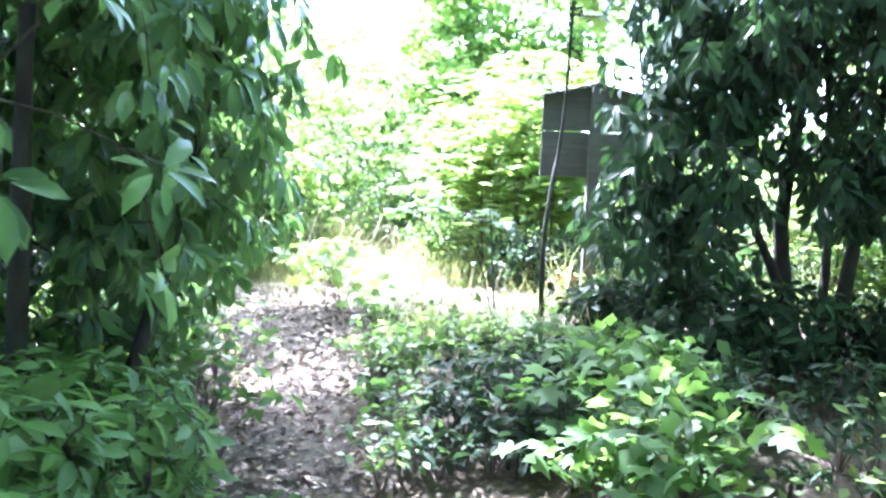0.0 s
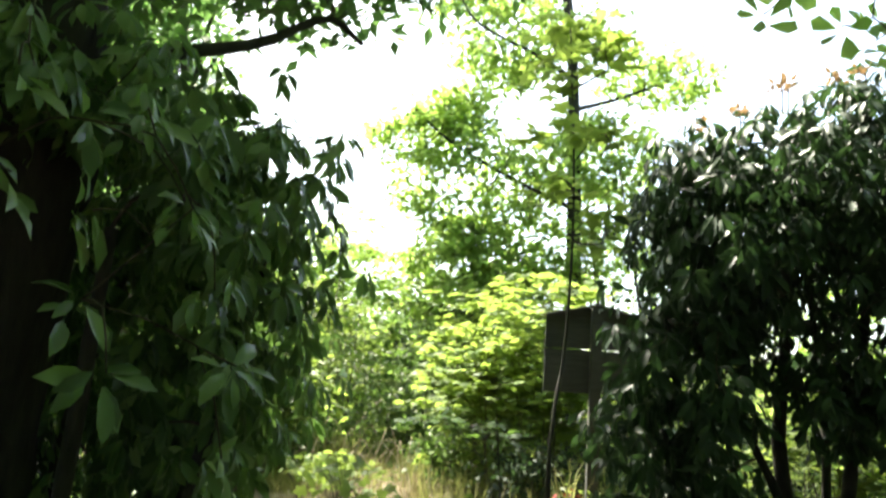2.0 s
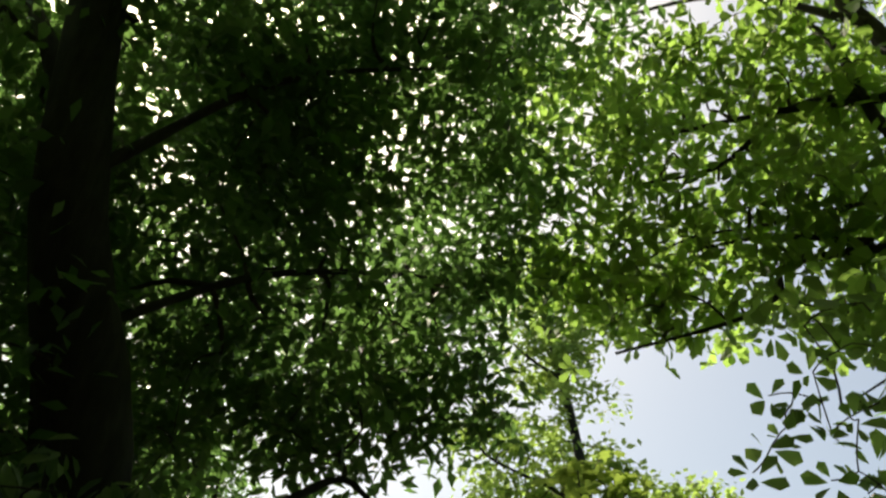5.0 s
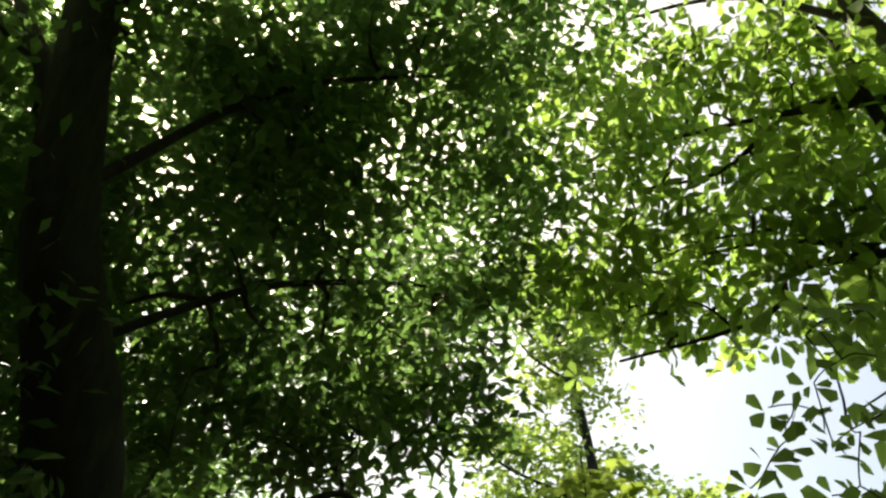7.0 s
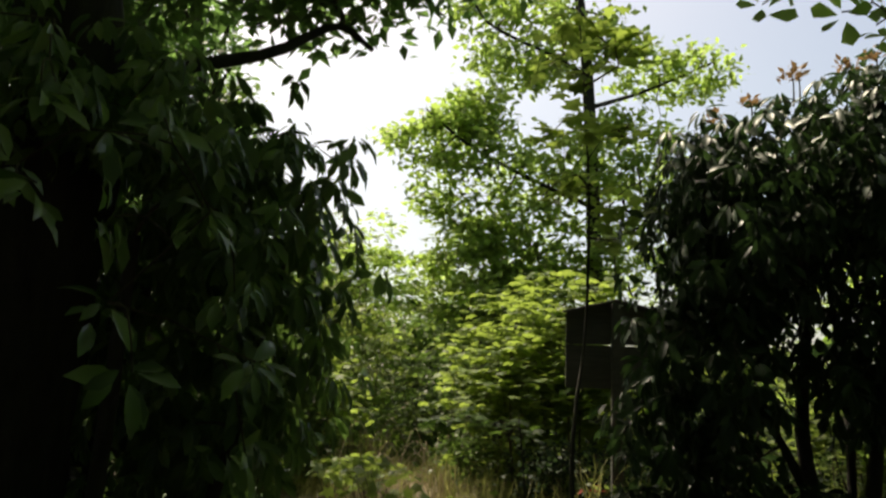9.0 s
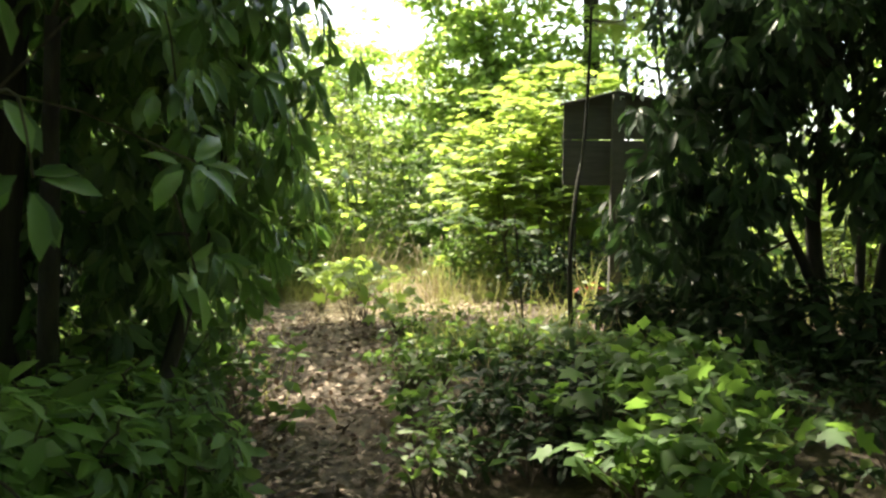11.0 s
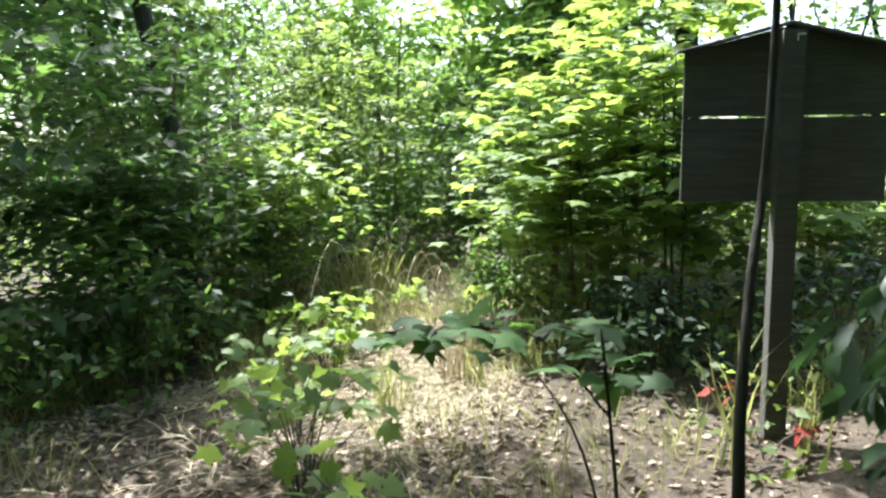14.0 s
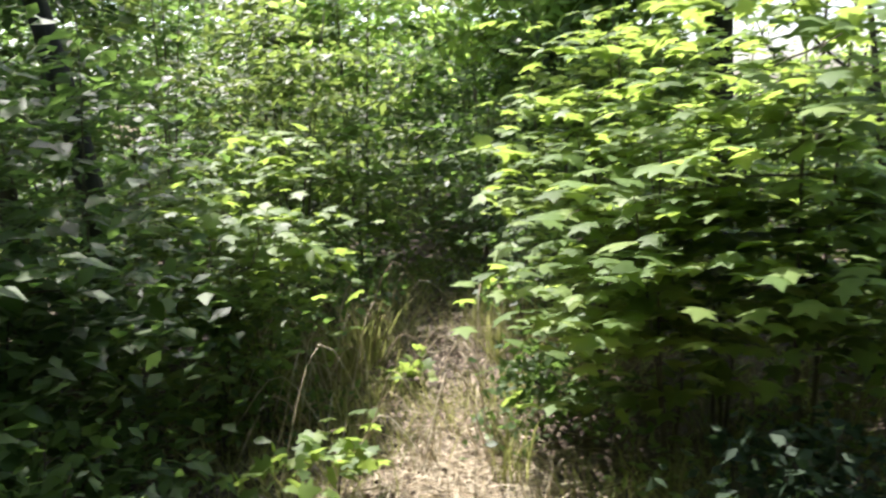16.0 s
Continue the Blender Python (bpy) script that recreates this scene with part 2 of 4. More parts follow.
def tube(pts, r0, r1, sides=6, n=8, rough=0.0):
    line = smooth_line(pts, n)
    rad = r0 + (r1 - r0) * np.linspace(0, 1, n) ** 0.8
    tan = unit(np.gradient(line, axis=0))
    ref = np.array([0.31, 0.87, 0.38])
    a = unit(np.cross(tan, ref))
    b = np.cross(tan, a)
    ang = np.linspace(0, 2 * np.pi, sides, endpoint=False)
    ring = np.cos(ang)[None, :, None] * a[:, None] + np.sin(ang)[None, :, None] * b[:, None]
    rr = rad[:, None, None] * (1 + rough * RNG.normal(size=(n, sides, 1)))
    v = (line[:, None] + rr * ring).reshape(-1, 3)
    f = []
    for i in range(n - 1):
        for j in range(sides):
            p, q = i * sides + j, i * sides + (j + 1) % sides
            f += [(p, q, q + sides), (p, q + sides, p + sides)]
    f += [((n - 1) * sides, (n - 1) * sides + j, (n - 1) * sides + j + 1) for j in range(1, sides - 1)]
    return v, np.array(f)


def gz(x, y):
    """Height of the ground: it climbs towards the clearing and is level from there."""
    x, y = np.asarray(x, float), np.asarray(y, float)
    t = np.clip((y + 0.3) / 6.6, 0, 1)
    z = 0.82 * (0.6 * t + 0.4 * t * t * (3 - 2 * t))
    z = z + 0.04 * np.sin(1.7 * x + 0.6 * y) * np.sin(1.1 * y + 0.4) + 0.03 * np.sin(3.1 * x - 2.3 * y)
    far = np.clip((np.hypot(x, y - 6) - 22) / 60, 0, 1)
    return z - 2.0 * far * far - 0.035 * np.clip(np.abs(x) - 4, 0, 30) * (x > 0)


PATH_Y = [-4, 0, 3, 4, 4.7, 6.1, 7.3, 9, 11, 13, 16, 22]
PATH_X = [0.15, 0.1, -0.2, -0.5, -0.63, -0.98, -1.05, -0.75, -0.85, -0.75, -0.85, -1.6]
PATH_W = [0.5, 0.5, 0.36, 0.32, 0.34, 0.48, 0.9, 0.65, 0.55, 0.5, 0.4, 0.3]


def path_x(y):
    return np.interp(y, PATH_Y, PATH_X)


def off_path(x, y):
    """Distance from the trodden line, in half widths."""
    return np.abs(x - path_x(y)) / np.interp(y, PATH_Y, PATH_W)


def on_ground(x, y, dz=0.0):
    return np.stack([x, y, gz(x, y) + dz], axis=-1)


# ---- ground ----
def build_ground():
    s = np.concatenate([-np.geomspace(6, 420, 26)[::-1], np.arange(-5.8, 5.9, 0.2), np.geomspace(6, 420, 26)])
    gx, gy = np.meshgrid(s, s + 6, indexing="ij")
    z = gz(gx, gy) + np.where(np.hypot(gx, gy - 6) < 9, 0.012 * RNG.normal(size=gx.shape), 0)
    v = np.stack([gx, gy, z], -1).reshape(-1, 3)
    n = len(s)
    i, j = np.meshgrid(np.arange(n - 1), np.arange(n - 1), indexing="ij")
    a = (i * n + j).ravel()
    f = np.concatenate([np.stack([a, a + n, a + n + 1], -1), np.stack([a, a + n + 1, a + 1], -1)])
    ob = new("ground", tri_mesh("ground", v, f, SOIL, True))
    tagged(ob, "brown forest soil sloping up to a small clearing", "ground", kind="structure")


build_ground()


# ---- plants ----
def in_blobs(blobs, n, shell=0.0):
    """Places inside the ellipsoids (centre, radii), the more the larger; shell draws them to the outside. Also the way outwards."""
    vol = np.array([np.prod(r) for _, r in blobs]) ** 0.7
    pick = RNG.choice(len(blobs), n, p=vol / vol.sum())
    c = np.array([b[0] for b in blobs], float)[pick]
    r = np.array([b[1] for b in blobs], float)[pick]
    d = unit(RNG.normal(size=(n, 3)))
    k = RNG.random((n, 1)) ** (1 / 3)
    k = shell + (1 - shell) * k
    k = np.minimum(k * (1 + 0.12 * RNG.normal(size=(n, 1))), 1.02)
    return c + d * r * k, unit(d / r)


def spread_leaves(at, n, radius, length, shape, flat=0.5, droop=0.15, width=1.0, squash=0.7):
    """n leaves round each of the places at: axes mostly level, faces mostly up."""
    base = np.repeat(at, n, axis=0) + RNG.normal(size=(len(at) * n, 3)) * radius * np.array([1, 1, squash])
    m = len(base)
    along = RNG.normal(size=(m, 3)) * np.array([1, 1, 1 - flat])
    along[:, 2] -= droop
    up = np.array([0, 0, 1.0]) + RNG.normal(size=(m, 3)) * (1.05 - flat)
    return leaf_cloud(base, along, up, length * RNG.uniform(0.65, 1.25, m), shape, width)


def whorls(at, out, per, length, shape, droop=0.5, lift=0.6, width=1.0):
    """Rosettes of leaves at shoot tips, which point outwards and up and let their leaves hang."""
    n = len(at)
    shoot = unit(out + np.array([0, 0, lift]) + RNG.normal(size=(n, 3)) * 0.35)
    side = unit(np.cross(shoot, RNG.normal(size=(n, 3))))
    other = np.cross(shoot, side)
    ang = np.linspace(0, 2 * np.pi, per, endpoint=False)[None, :] + RNG.uniform(0, 6.28, (n, 1)) + RNG.normal(size=(n, per)) * 0.25
    ray = np.cos(ang)[..., None] * side[:, None] + np.sin(ang)[..., None] * other[:, None]
    along = unit(ray + 0.45 * shoot[:, None] + np.array([0, 0, -1.0]) * (droop + 0.3 * RNG.normal(size=(n, per, 1))))
    up = shoot[:, None] + 0.35 * RNG.normal(size=(n, per, 3))
    base = at[:, None] + 0.02 * ray - shoot[:, None] * RNG.uniform(0, 0.06, (n, per, 1))
    return leaf_cloud(base.reshape(-1, 3), along.reshape(-1, 3), up.reshape(-1, 3), length * RNG.uniform(0.6, 1.15, n * per), shape, width)


def twigs_to(points, roots, r0=0.012, r1=0.003, sag=0.1, n=5, sides=4):
    """Twigs that grow from the roots outwards, each from the nearest wood that is there already."""
    nodes = np.asarray(roots, float)
    points = np.asarray(points, float)
    order = np.argsort(np.min(np.linalg.norm(points[:, None] - nodes[None], axis=2), axis=1))
    have = np.zeros((len(nodes) + 2 * len(points), 3))
    have[: len(nodes)] = nodes
    thick = np.full(len(have), r0)
    m = len(nodes)
    out = []
    for p in points[order]:
        i = int(np.argmin(np.sum((have[:m] - p) ** 2, axis=1)))
        k = have[i]
        d = np.linalg.norm(p - k)
        mid = (k + p) / 2 + RNG.normal(size=3) * 0.1 * d + np.array([0, 0, sag * d])
        a = thick[i] * 0.85
        e = max(r1, a * 0.55)
        out.append(tube([k, mid, p], max(a, r1), e, sides, n))
        have[m], have[m + 1] = mid, p
        thick[m], thick[m + 1] = (a + e) / 2, e
        m += 2
    return merge(out)


def local(vf, place):
    return vf[0] - np.asarray(place, float), vf[1]


def leathery_bush(place, stems, blobs, count, per, length, mat, label, shell=0.55, droop=0.5, hollow=None, sprays=(), clump=1, width=1.0, name="evergreen_bush"):
    """An evergreen bush: several dark stems, twigs, and rosettes of long leathery leaves."""
    ob = thing(name, place, label, "bush", "evergreen bushes")
    roots = []
    for pts, r in stems:
        part("stem", tri_mesh("stem", *local(tube(pts, r, r * 0.45, 8, 12, 0.06), place), BARK, True), ob)
        roots.append(smooth_line(pts, 12)[4:])
    roots = np.concatenate(roots)
    bare = len(sprays)
    at, out = in_blobs(blobs, count // clump, shell)
    if clump > 1:
        out = np.repeat(out, clump, axis=0)
        at = np.repeat(at, clump, axis=0) + RNG.normal(size=out.shape) * np.array([0.09, 0.09, 0.11])
    at[:, 2] = np.maximum(at[:, 2], gz(at[:, 0], at[:, 1]) + 0.12)
    if hollow:
        keep = np.linalg.norm((at - np.array(hollow[0])) / np.array(hollow[1]), axis=1) > 1
        at, out = at[keep], out[keep]
    ends = at[:: max(1, count // 260)]
    if bare:
        tips = np.array(sprays)
        single_leaves(local(whorls(tips, np.tile((0.75, -0.35, 0.1), (bare, 1)), per, length, ELLIPSE, 0.85, width=width), place), ELLIPSE, mat, ob)
        ends = np.concatenate([tips, ends])
    stuff_part("branchwork", tri_mesh("branches", *local(twigs_to(ends, roots, 0.012, 0.003, 0.06), place), TWIG), ob)
    part("foliage", tri_mesh("foliage", *local(whorls(at, out, per, length, ELLIPSE, droop, width=width), place), mat), ob)
    return ob


def tree(place, trunk, r0, r1, boughs, blobs, clusters, per, radius, length, shape, mat, bark, label, squash=0.6, flat=0.5, name="tree", shell=0.3, sides=14, rosettes=0, droop=0.15, width=1.0, singles=False):
    """A tree: trunk, each bough a part, twigs, and a crown of leaves in loose clusters."""
    ob = thing(name, place, label, "tree")
    stem = part("trunk", tri_mesh("trunk", *local(tube(trunk, r0, r1, sides, 22, 0.05), place), bark, True), ob)
    roots = [smooth_line(trunk, 22)[6:]]
    for pts, r in boughs:
        part("bough", tri_mesh("bough", *local(tube(pts, r, r * 0.3, 7, 14, 0.05), place), bark, True), stem)
        roots.append(smooth_line(pts, 14)[3:])
    roots = np.concatenate(roots)
    at, _ = in_blobs(blobs, clusters, shell)
    stuff_part("twigwork", tri_mesh("twigs", *local(twigs_to(at, roots, 0.012 + r0 * 0.05, 0.004, 0.05), place), TWIG), ob)
    if rosettes:
        tips = np.repeat(at, per // rosettes, axis=0)
        tips = tips + RNG.normal(size=tips.shape) * radius * np.array([1, 1, squash])
        leaves = whorls(tips, unit(RNG.normal(size=tips.shape) * np.array([1, 1, 0.4])), rosettes, length, shape, 0.15, 0.3)
    else:
        leaves = spread_leaves(at, per, radius, length, shape, flat, droop, width, squash)
    if singles:
        single_leaves(local(leaves, place), shape, mat, ob)
    else:
        part("crown", tri_mesh("crown", *local(leaves, place), mat), ob)
    return ob


def shrub(x, y, height, spread, clusters, per, length, shape, mat, label, group="shrubs at the clearing", stems=4, flat=0.4, radius=0.16, name="shrub", low=0.0, squash=0.5, singles=0):
    """A deciduous shrub: a few stems from one foot and layered leaf clusters."""
    z = float(gz(x, y))
    ob = thing(name, (x, y, z), label, "shrub", group)
    roots = []
    for k in range(stems):
        a = 6.28 * (k + RNG.random()) / stems
        tip = np.array([math.cos(a) * spread * 0.55 * RNG.uniform(0.3, 1), math.sin(a) * spread * 0.55 * RNG.uniform(0.3, 1), height * RNG.uniform(0.75, 1.0)])
        pts = [(0.05 * math.cos(a), 0.05 * math.sin(a), -0.05), tip * np.array([0.35, 0.35, 0.4]) + RNG.normal(size=3) * 0.06, tip]
        part("stem", tri_mesh("stem", *tube(pts, 0.008 + height * 0.003, 0.004, 5, 9, 0.05), TWIG, True), ob)
        roots.append(smooth_line(pts, 10)[2:])
    h = height
    at, _ = in_blobs([((0, 0, h * (0.5 + low * 0.5)), (spread, spread, h * 0.5 * (1 - low))), ((0, 0, h * 0.72), (spread * 0.65, spread * 0.65, h * 0.28))], clusters, 0.35)
    at[:, 2] = np.maximum(at[:, 2], 0.08)
    stuff_part("branchwork", tri_mesh("branches", *twigs_to(at[::2], np.concatenate(roots), 0.007, 0.002, 0.05, 5, 3), TWIG), ob)
    leafage(ob, spread_leaves(at[np.argsort(at[:, 1])], per, radius, length, shape, flat, squash=squash), shape, mat, singles)
    return ob


def herb(x, y, height, leaves, length, shape, mat, label, name="herb", group="low plants on the forest floor", singles=0):
    """A low plant: stalks from one root, each ending in a few level leaves."""
    z = float(gz(x, y))
    ob = thing(name, (x, y, z), label, "plant", group)
    n = max(3, leaves // 4)
    a, r = RNG.uniform(0, 6.28, n), height * RNG.uniform(0.15, 0.8, n)
    tips = np.stack([np.cos(a) * r, np.sin(a) * r, height * RNG.uniform(0.5, 1.0, n)], -1)
    stuff_part("stalk", tri_mesh("stalks", *merge([tube([(0, 0, -0.03), t * np.array([0.4, 0.4, 0.6]), t], 0.005, 0.002, 3, 5) for t in tips]), TWIG), ob)
    leafage(ob, spread_leaves(tips, leaves // n + 1, length * 0.55, length, shape, 0.55, 0.2, squash=0.35), shape, mat, singles)
    return ob


# ---- bush beside the path, with leaves hanging low ----
leathery_bush(
    (-1.25, 3.5, float(gz(-1.25, 3.5))),
    [([(-1.3, 3.5, 0.4), (-1.25, 3.4, 1.2), (-1.1, 3.2, 2.2)], 0.05), ([(-1.2, 3.6, 0.4), (-0.95, 3.8, 1.3), (-0.75, 3.9, 2.2)], 0.04), ([(-1.3, 3.6, 0.4), (-1.5, 3.9, 1.4), (-1.4, 4.2, 2.4)], 0.045)],
    [((-1.2, 3.55, 2.08), (0.74, 0.8, 0.87)), ((-0.92, 3.6, 2.38), (0.3, 0.45, 0.45)), ((-1.2, 4.4, 1.9), (0.5, 0.7, 0.66)), ((-1.6, 2.9, 2.15), (0.65, 0.6, 0.75))],
    1600, 8, 0.115, LEATHERY, "tall evergreen bush with long drooping leathery leaves beside the path", 0.72, 1.3, ((-1.5, 2.75, 1.72), (0.88, 0.95, 0.95)),
    [(-0.68, 2.3, 1.68), (-0.46, 2.5, 1.72), (-0.78, 2.35, 2.05), (-0.6, 2.5, 2.1), (-0.95, 2.3, 2.12), (-0.5, 2.6, 1.5), (-0.8, 2.4, 1.85), (-1.06, 2.4, 2.2), (-0.85, 2.45, 2.3), (-0.7, 2.4, 2.32), (-1.0, 2.35, 2.4)], 3,
)
# ---- filler bush behind it, leaves darkened to stand in for the shade ----
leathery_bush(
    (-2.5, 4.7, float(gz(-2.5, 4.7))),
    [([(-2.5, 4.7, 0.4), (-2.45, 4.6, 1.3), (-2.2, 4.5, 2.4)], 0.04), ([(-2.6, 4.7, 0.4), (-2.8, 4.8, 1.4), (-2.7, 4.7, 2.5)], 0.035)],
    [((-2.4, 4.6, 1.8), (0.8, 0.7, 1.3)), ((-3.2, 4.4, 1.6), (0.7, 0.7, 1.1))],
    1000, 7, 0.13, SHADE_LEAF, "evergreen filler bush darkened for the deep shade behind the path's edge", 0.4, 0.9, clump=2,
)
# ---- low leafy bushes at the foot of the tall one ----
for x, y, top in [(-1.05, 2.35, 1.35), (-1.0, 3.2, 1.15), (-1.5, 2.6, 1.3), (-1.1, 2.75, 1.25), (-1.35, 4.1, 1.15), (-1.6, 5.0, 1.2)]:
    g = float(gz(x, y))
    leathery_bush(
        (x, y, g),
        [([(x, y, g - 0.05), (x + 0.05, y, g + 0.3), (x - 0.05, y + 0.05, top - 0.2)], 0.015), ([(x, y, g - 0.05), (x - 0.12, y - 0.05, g + 0.3), (x + 0.15, y - 0.1, top - 0.25)], 0.012)],
        [((x, y, (g + top) / 2 + 0.08), (0.42, 0.42, (top - g) / 2 - 0.02))],
        190, 6, 0.1, SOFT, "low green bush with soft oval leaves beside the path", 0.5, 0.35, sprays=[(-0.72, 1.98, 1.3), (-0.86, 1.95, 1.18)] if y < 2.5 and x > -1.2 else (), name="low_evergreen_bush",
    )
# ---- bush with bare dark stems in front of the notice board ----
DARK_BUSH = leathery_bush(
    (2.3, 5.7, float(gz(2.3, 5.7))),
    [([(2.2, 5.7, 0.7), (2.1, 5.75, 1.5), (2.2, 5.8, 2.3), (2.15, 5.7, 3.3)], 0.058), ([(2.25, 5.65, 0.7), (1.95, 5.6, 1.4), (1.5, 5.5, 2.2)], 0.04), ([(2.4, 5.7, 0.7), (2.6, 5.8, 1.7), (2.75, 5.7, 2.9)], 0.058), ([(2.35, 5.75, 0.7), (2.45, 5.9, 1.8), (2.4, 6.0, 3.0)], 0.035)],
    # The blob at (2.1, 6.3) is added at the back to block the sun.
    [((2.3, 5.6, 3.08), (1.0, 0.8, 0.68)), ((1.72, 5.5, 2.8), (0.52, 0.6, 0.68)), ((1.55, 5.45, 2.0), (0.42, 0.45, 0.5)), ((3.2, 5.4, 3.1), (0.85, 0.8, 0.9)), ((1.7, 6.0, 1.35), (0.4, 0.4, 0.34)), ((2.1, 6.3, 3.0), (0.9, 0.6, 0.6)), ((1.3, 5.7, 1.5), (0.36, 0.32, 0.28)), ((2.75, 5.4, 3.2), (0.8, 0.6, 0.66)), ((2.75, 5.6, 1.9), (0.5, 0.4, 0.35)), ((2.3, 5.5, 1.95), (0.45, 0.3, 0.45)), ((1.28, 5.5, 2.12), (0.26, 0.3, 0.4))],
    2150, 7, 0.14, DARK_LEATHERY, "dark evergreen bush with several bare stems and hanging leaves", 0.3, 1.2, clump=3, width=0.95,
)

# ---- faded flower heads on top of that bush ----
FADED = leaf_mat("faded_petal", (0.16, 0.08, 0.04), (0.34, 0.2, 0.11), (0.5, 0.36, 0.22), (0.4, 0.25, 0.12), 0.3, 0.7, 0.2)
for x, y, z in [(1.62, 5.45, 3.5), (1.8, 5.4, 3.62), (2.05, 5.35, 3.78), (2.15, 5.5, 3.84), (2.4, 5.35, 3.84), (2.55, 5.3, 3.88), (2.75, 5.2, 3.88)]:
    bloom = whorls(np.tile((x, y, z), (3, 1)) + 0.025 * RNG.normal(size=(3, 3)), np.tile((0, 0, 1.0), (3, 1)), 7, 0.06, OVATE, -0.2, 1.0)
    stalk = tube([(x, y, z - 0.25), (x + 0.01, y, z - 0.1), (x, y, z)], 0.006, 0.004, 5, 5)
    head = part("flower_head", tri_mesh("flower_head", *local(bloom, DARK_BUSH.location), FADED), DARK_BUSH, "faded brown flower head")
    part("stalk", tri_mesh("stalk", *local(stalk, DARK_BUSH.location), TWIG, True), head)

# Low fillers whose dark leaf colour carries the shade under the stems.
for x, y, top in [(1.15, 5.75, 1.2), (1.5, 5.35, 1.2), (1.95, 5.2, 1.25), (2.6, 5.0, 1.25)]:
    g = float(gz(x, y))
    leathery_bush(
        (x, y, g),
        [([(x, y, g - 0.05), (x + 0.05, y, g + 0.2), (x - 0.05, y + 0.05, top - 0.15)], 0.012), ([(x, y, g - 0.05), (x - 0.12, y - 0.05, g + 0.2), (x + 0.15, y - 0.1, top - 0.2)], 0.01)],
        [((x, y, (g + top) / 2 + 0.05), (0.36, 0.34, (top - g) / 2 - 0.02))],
        120, 6, 0.11, SHADE_LEAF, "low evergreen filler bush darkened for the shade under the tall stems", 0.4, 0.5, name="low_evergreen_bush",
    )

# ---- large tree over the start of the path ----
tree(
    (-1.75, 3.6, float(gz(-1.75, 3.6))),
    [(-1.75, 3.7, 0.3), (-1.7, 3.6, 1.6), (-1.5, 3.4, 3.0), (-1.78, 2.9, 4.4), (-2.0, 2.6, 6.5), (-1.9, 2.4, 8.0)],
    0.29, 0.1,
    [
        ([(-1.5, 3.4, 2.85), (-1.2, 3.6, 3.0), (-0.85, 3.9, 3.22), (-0.6, 4.12, 3.46), (-0.45, 4.3, 3.42)], 0.045),
        ([(-1.65, 3.2, 3.7), (-1.1, 3.8, 4.5), (-0.4, 4.4, 5.0), (0.2, 4.8, 5.2)], 0.03),
        ([(-1.7, 2.9, 4.4), (-1.0, 3.3, 5.6), (0.0, 3.9, 6.5)], 0.036),
        ([(-1.8, 2.85, 4.6), (-2.1, 2.75, 5.2), (-2.7, 2.9, 6.2)], 0.09),
        ([(-1.75, 2.7, 5.6), (-1.0, 2.0, 6.8), (0.2, 1.5, 7.6)], 0.05),
    ],
    # Blobs over and behind the start are unseen, added to cut the sky light.
    [((-1.05, 4.3, 4.3), (0.9, 0.6, 0.6)), ((-0.3, 4.7, 4.6), (0.5, 0.6, 0.65)), ((-0.5, 3.7, 5.9), (1.0, 0.7, 0.7)), ((-0.7, 4.3, 5.8), (0.8, 0.5, 0.5)), ((-1.6, 0.6, 6.0), (1.5, 1.5, 0.6)), ((-2.7, 2.0, 4.6), (0.7, 1.0, 1.0)), ((-1.9, 3.6, 5.6), (1.0, 1.0, 1.4)), ((0.0, 3.6, 7.0), (1.2, 1.3, 0.9)), ((-1.2, 2.2, 7.4), (1.8, 1.8, 0.9)), ((-2.3, 4.2, 4.2), (0.9, 0.9, 1.4)), ((0.3, 1.0, 8.2), (1.8, 1.6, 0.8)), ((-0.75, 4.25, 3.85), (0.5, 0.35, 0.3)), ((-0.2, 4.6, 4.15), (0.42, 0.4, 0.34)), ((-2.6, 5.0, 6.5), (1.2, 1.2, 1.6)), ((-2.8, 3.6, 5.7), (0.8, 0.8, 0.9)), ((-2.9, 4.3, 4.5), (0.8, 0.7, 0.9)), ((0.3, 4.2, 7.2), (0.7, 0.6, 0.5)), ((-1.0, 3.95, 5.5), (0.65, 0.6, 0.6)), ((-1.27, 3.9, 6.1), (0.6, 0.6, 0.6)), ((0.3, -0.6, 8.6), (2.0, 1.6, 0.8)), ((0.15, 4.9, 5.3), (0.5, 0.5, 0.6)), ((0.45, 4.6, 6.2), (0.5, 0.5, 0.42)), ((0.0, 5.2, 6.0), (0.5, 0.4, 0.5)), ((-1.5, 4.0, 8.1), (1.0, 0.8, 0.45)), ((-1.35, 4.5, 4.1), (0.6, 0.5, 0.4)), ((-2.1, 4.7, 3.2), (0.75, 0.7, 0.9)), ((-2.4, 3.0, 3.4), (0.8, 0.8, 1.2))],
    1680, 36, 0.15, 0.12, OVATE, CANOPY, BARK, "large dark-trunked tree with a dense shading crown over the path", 0.75, droop=0.4, width=0.85,
)
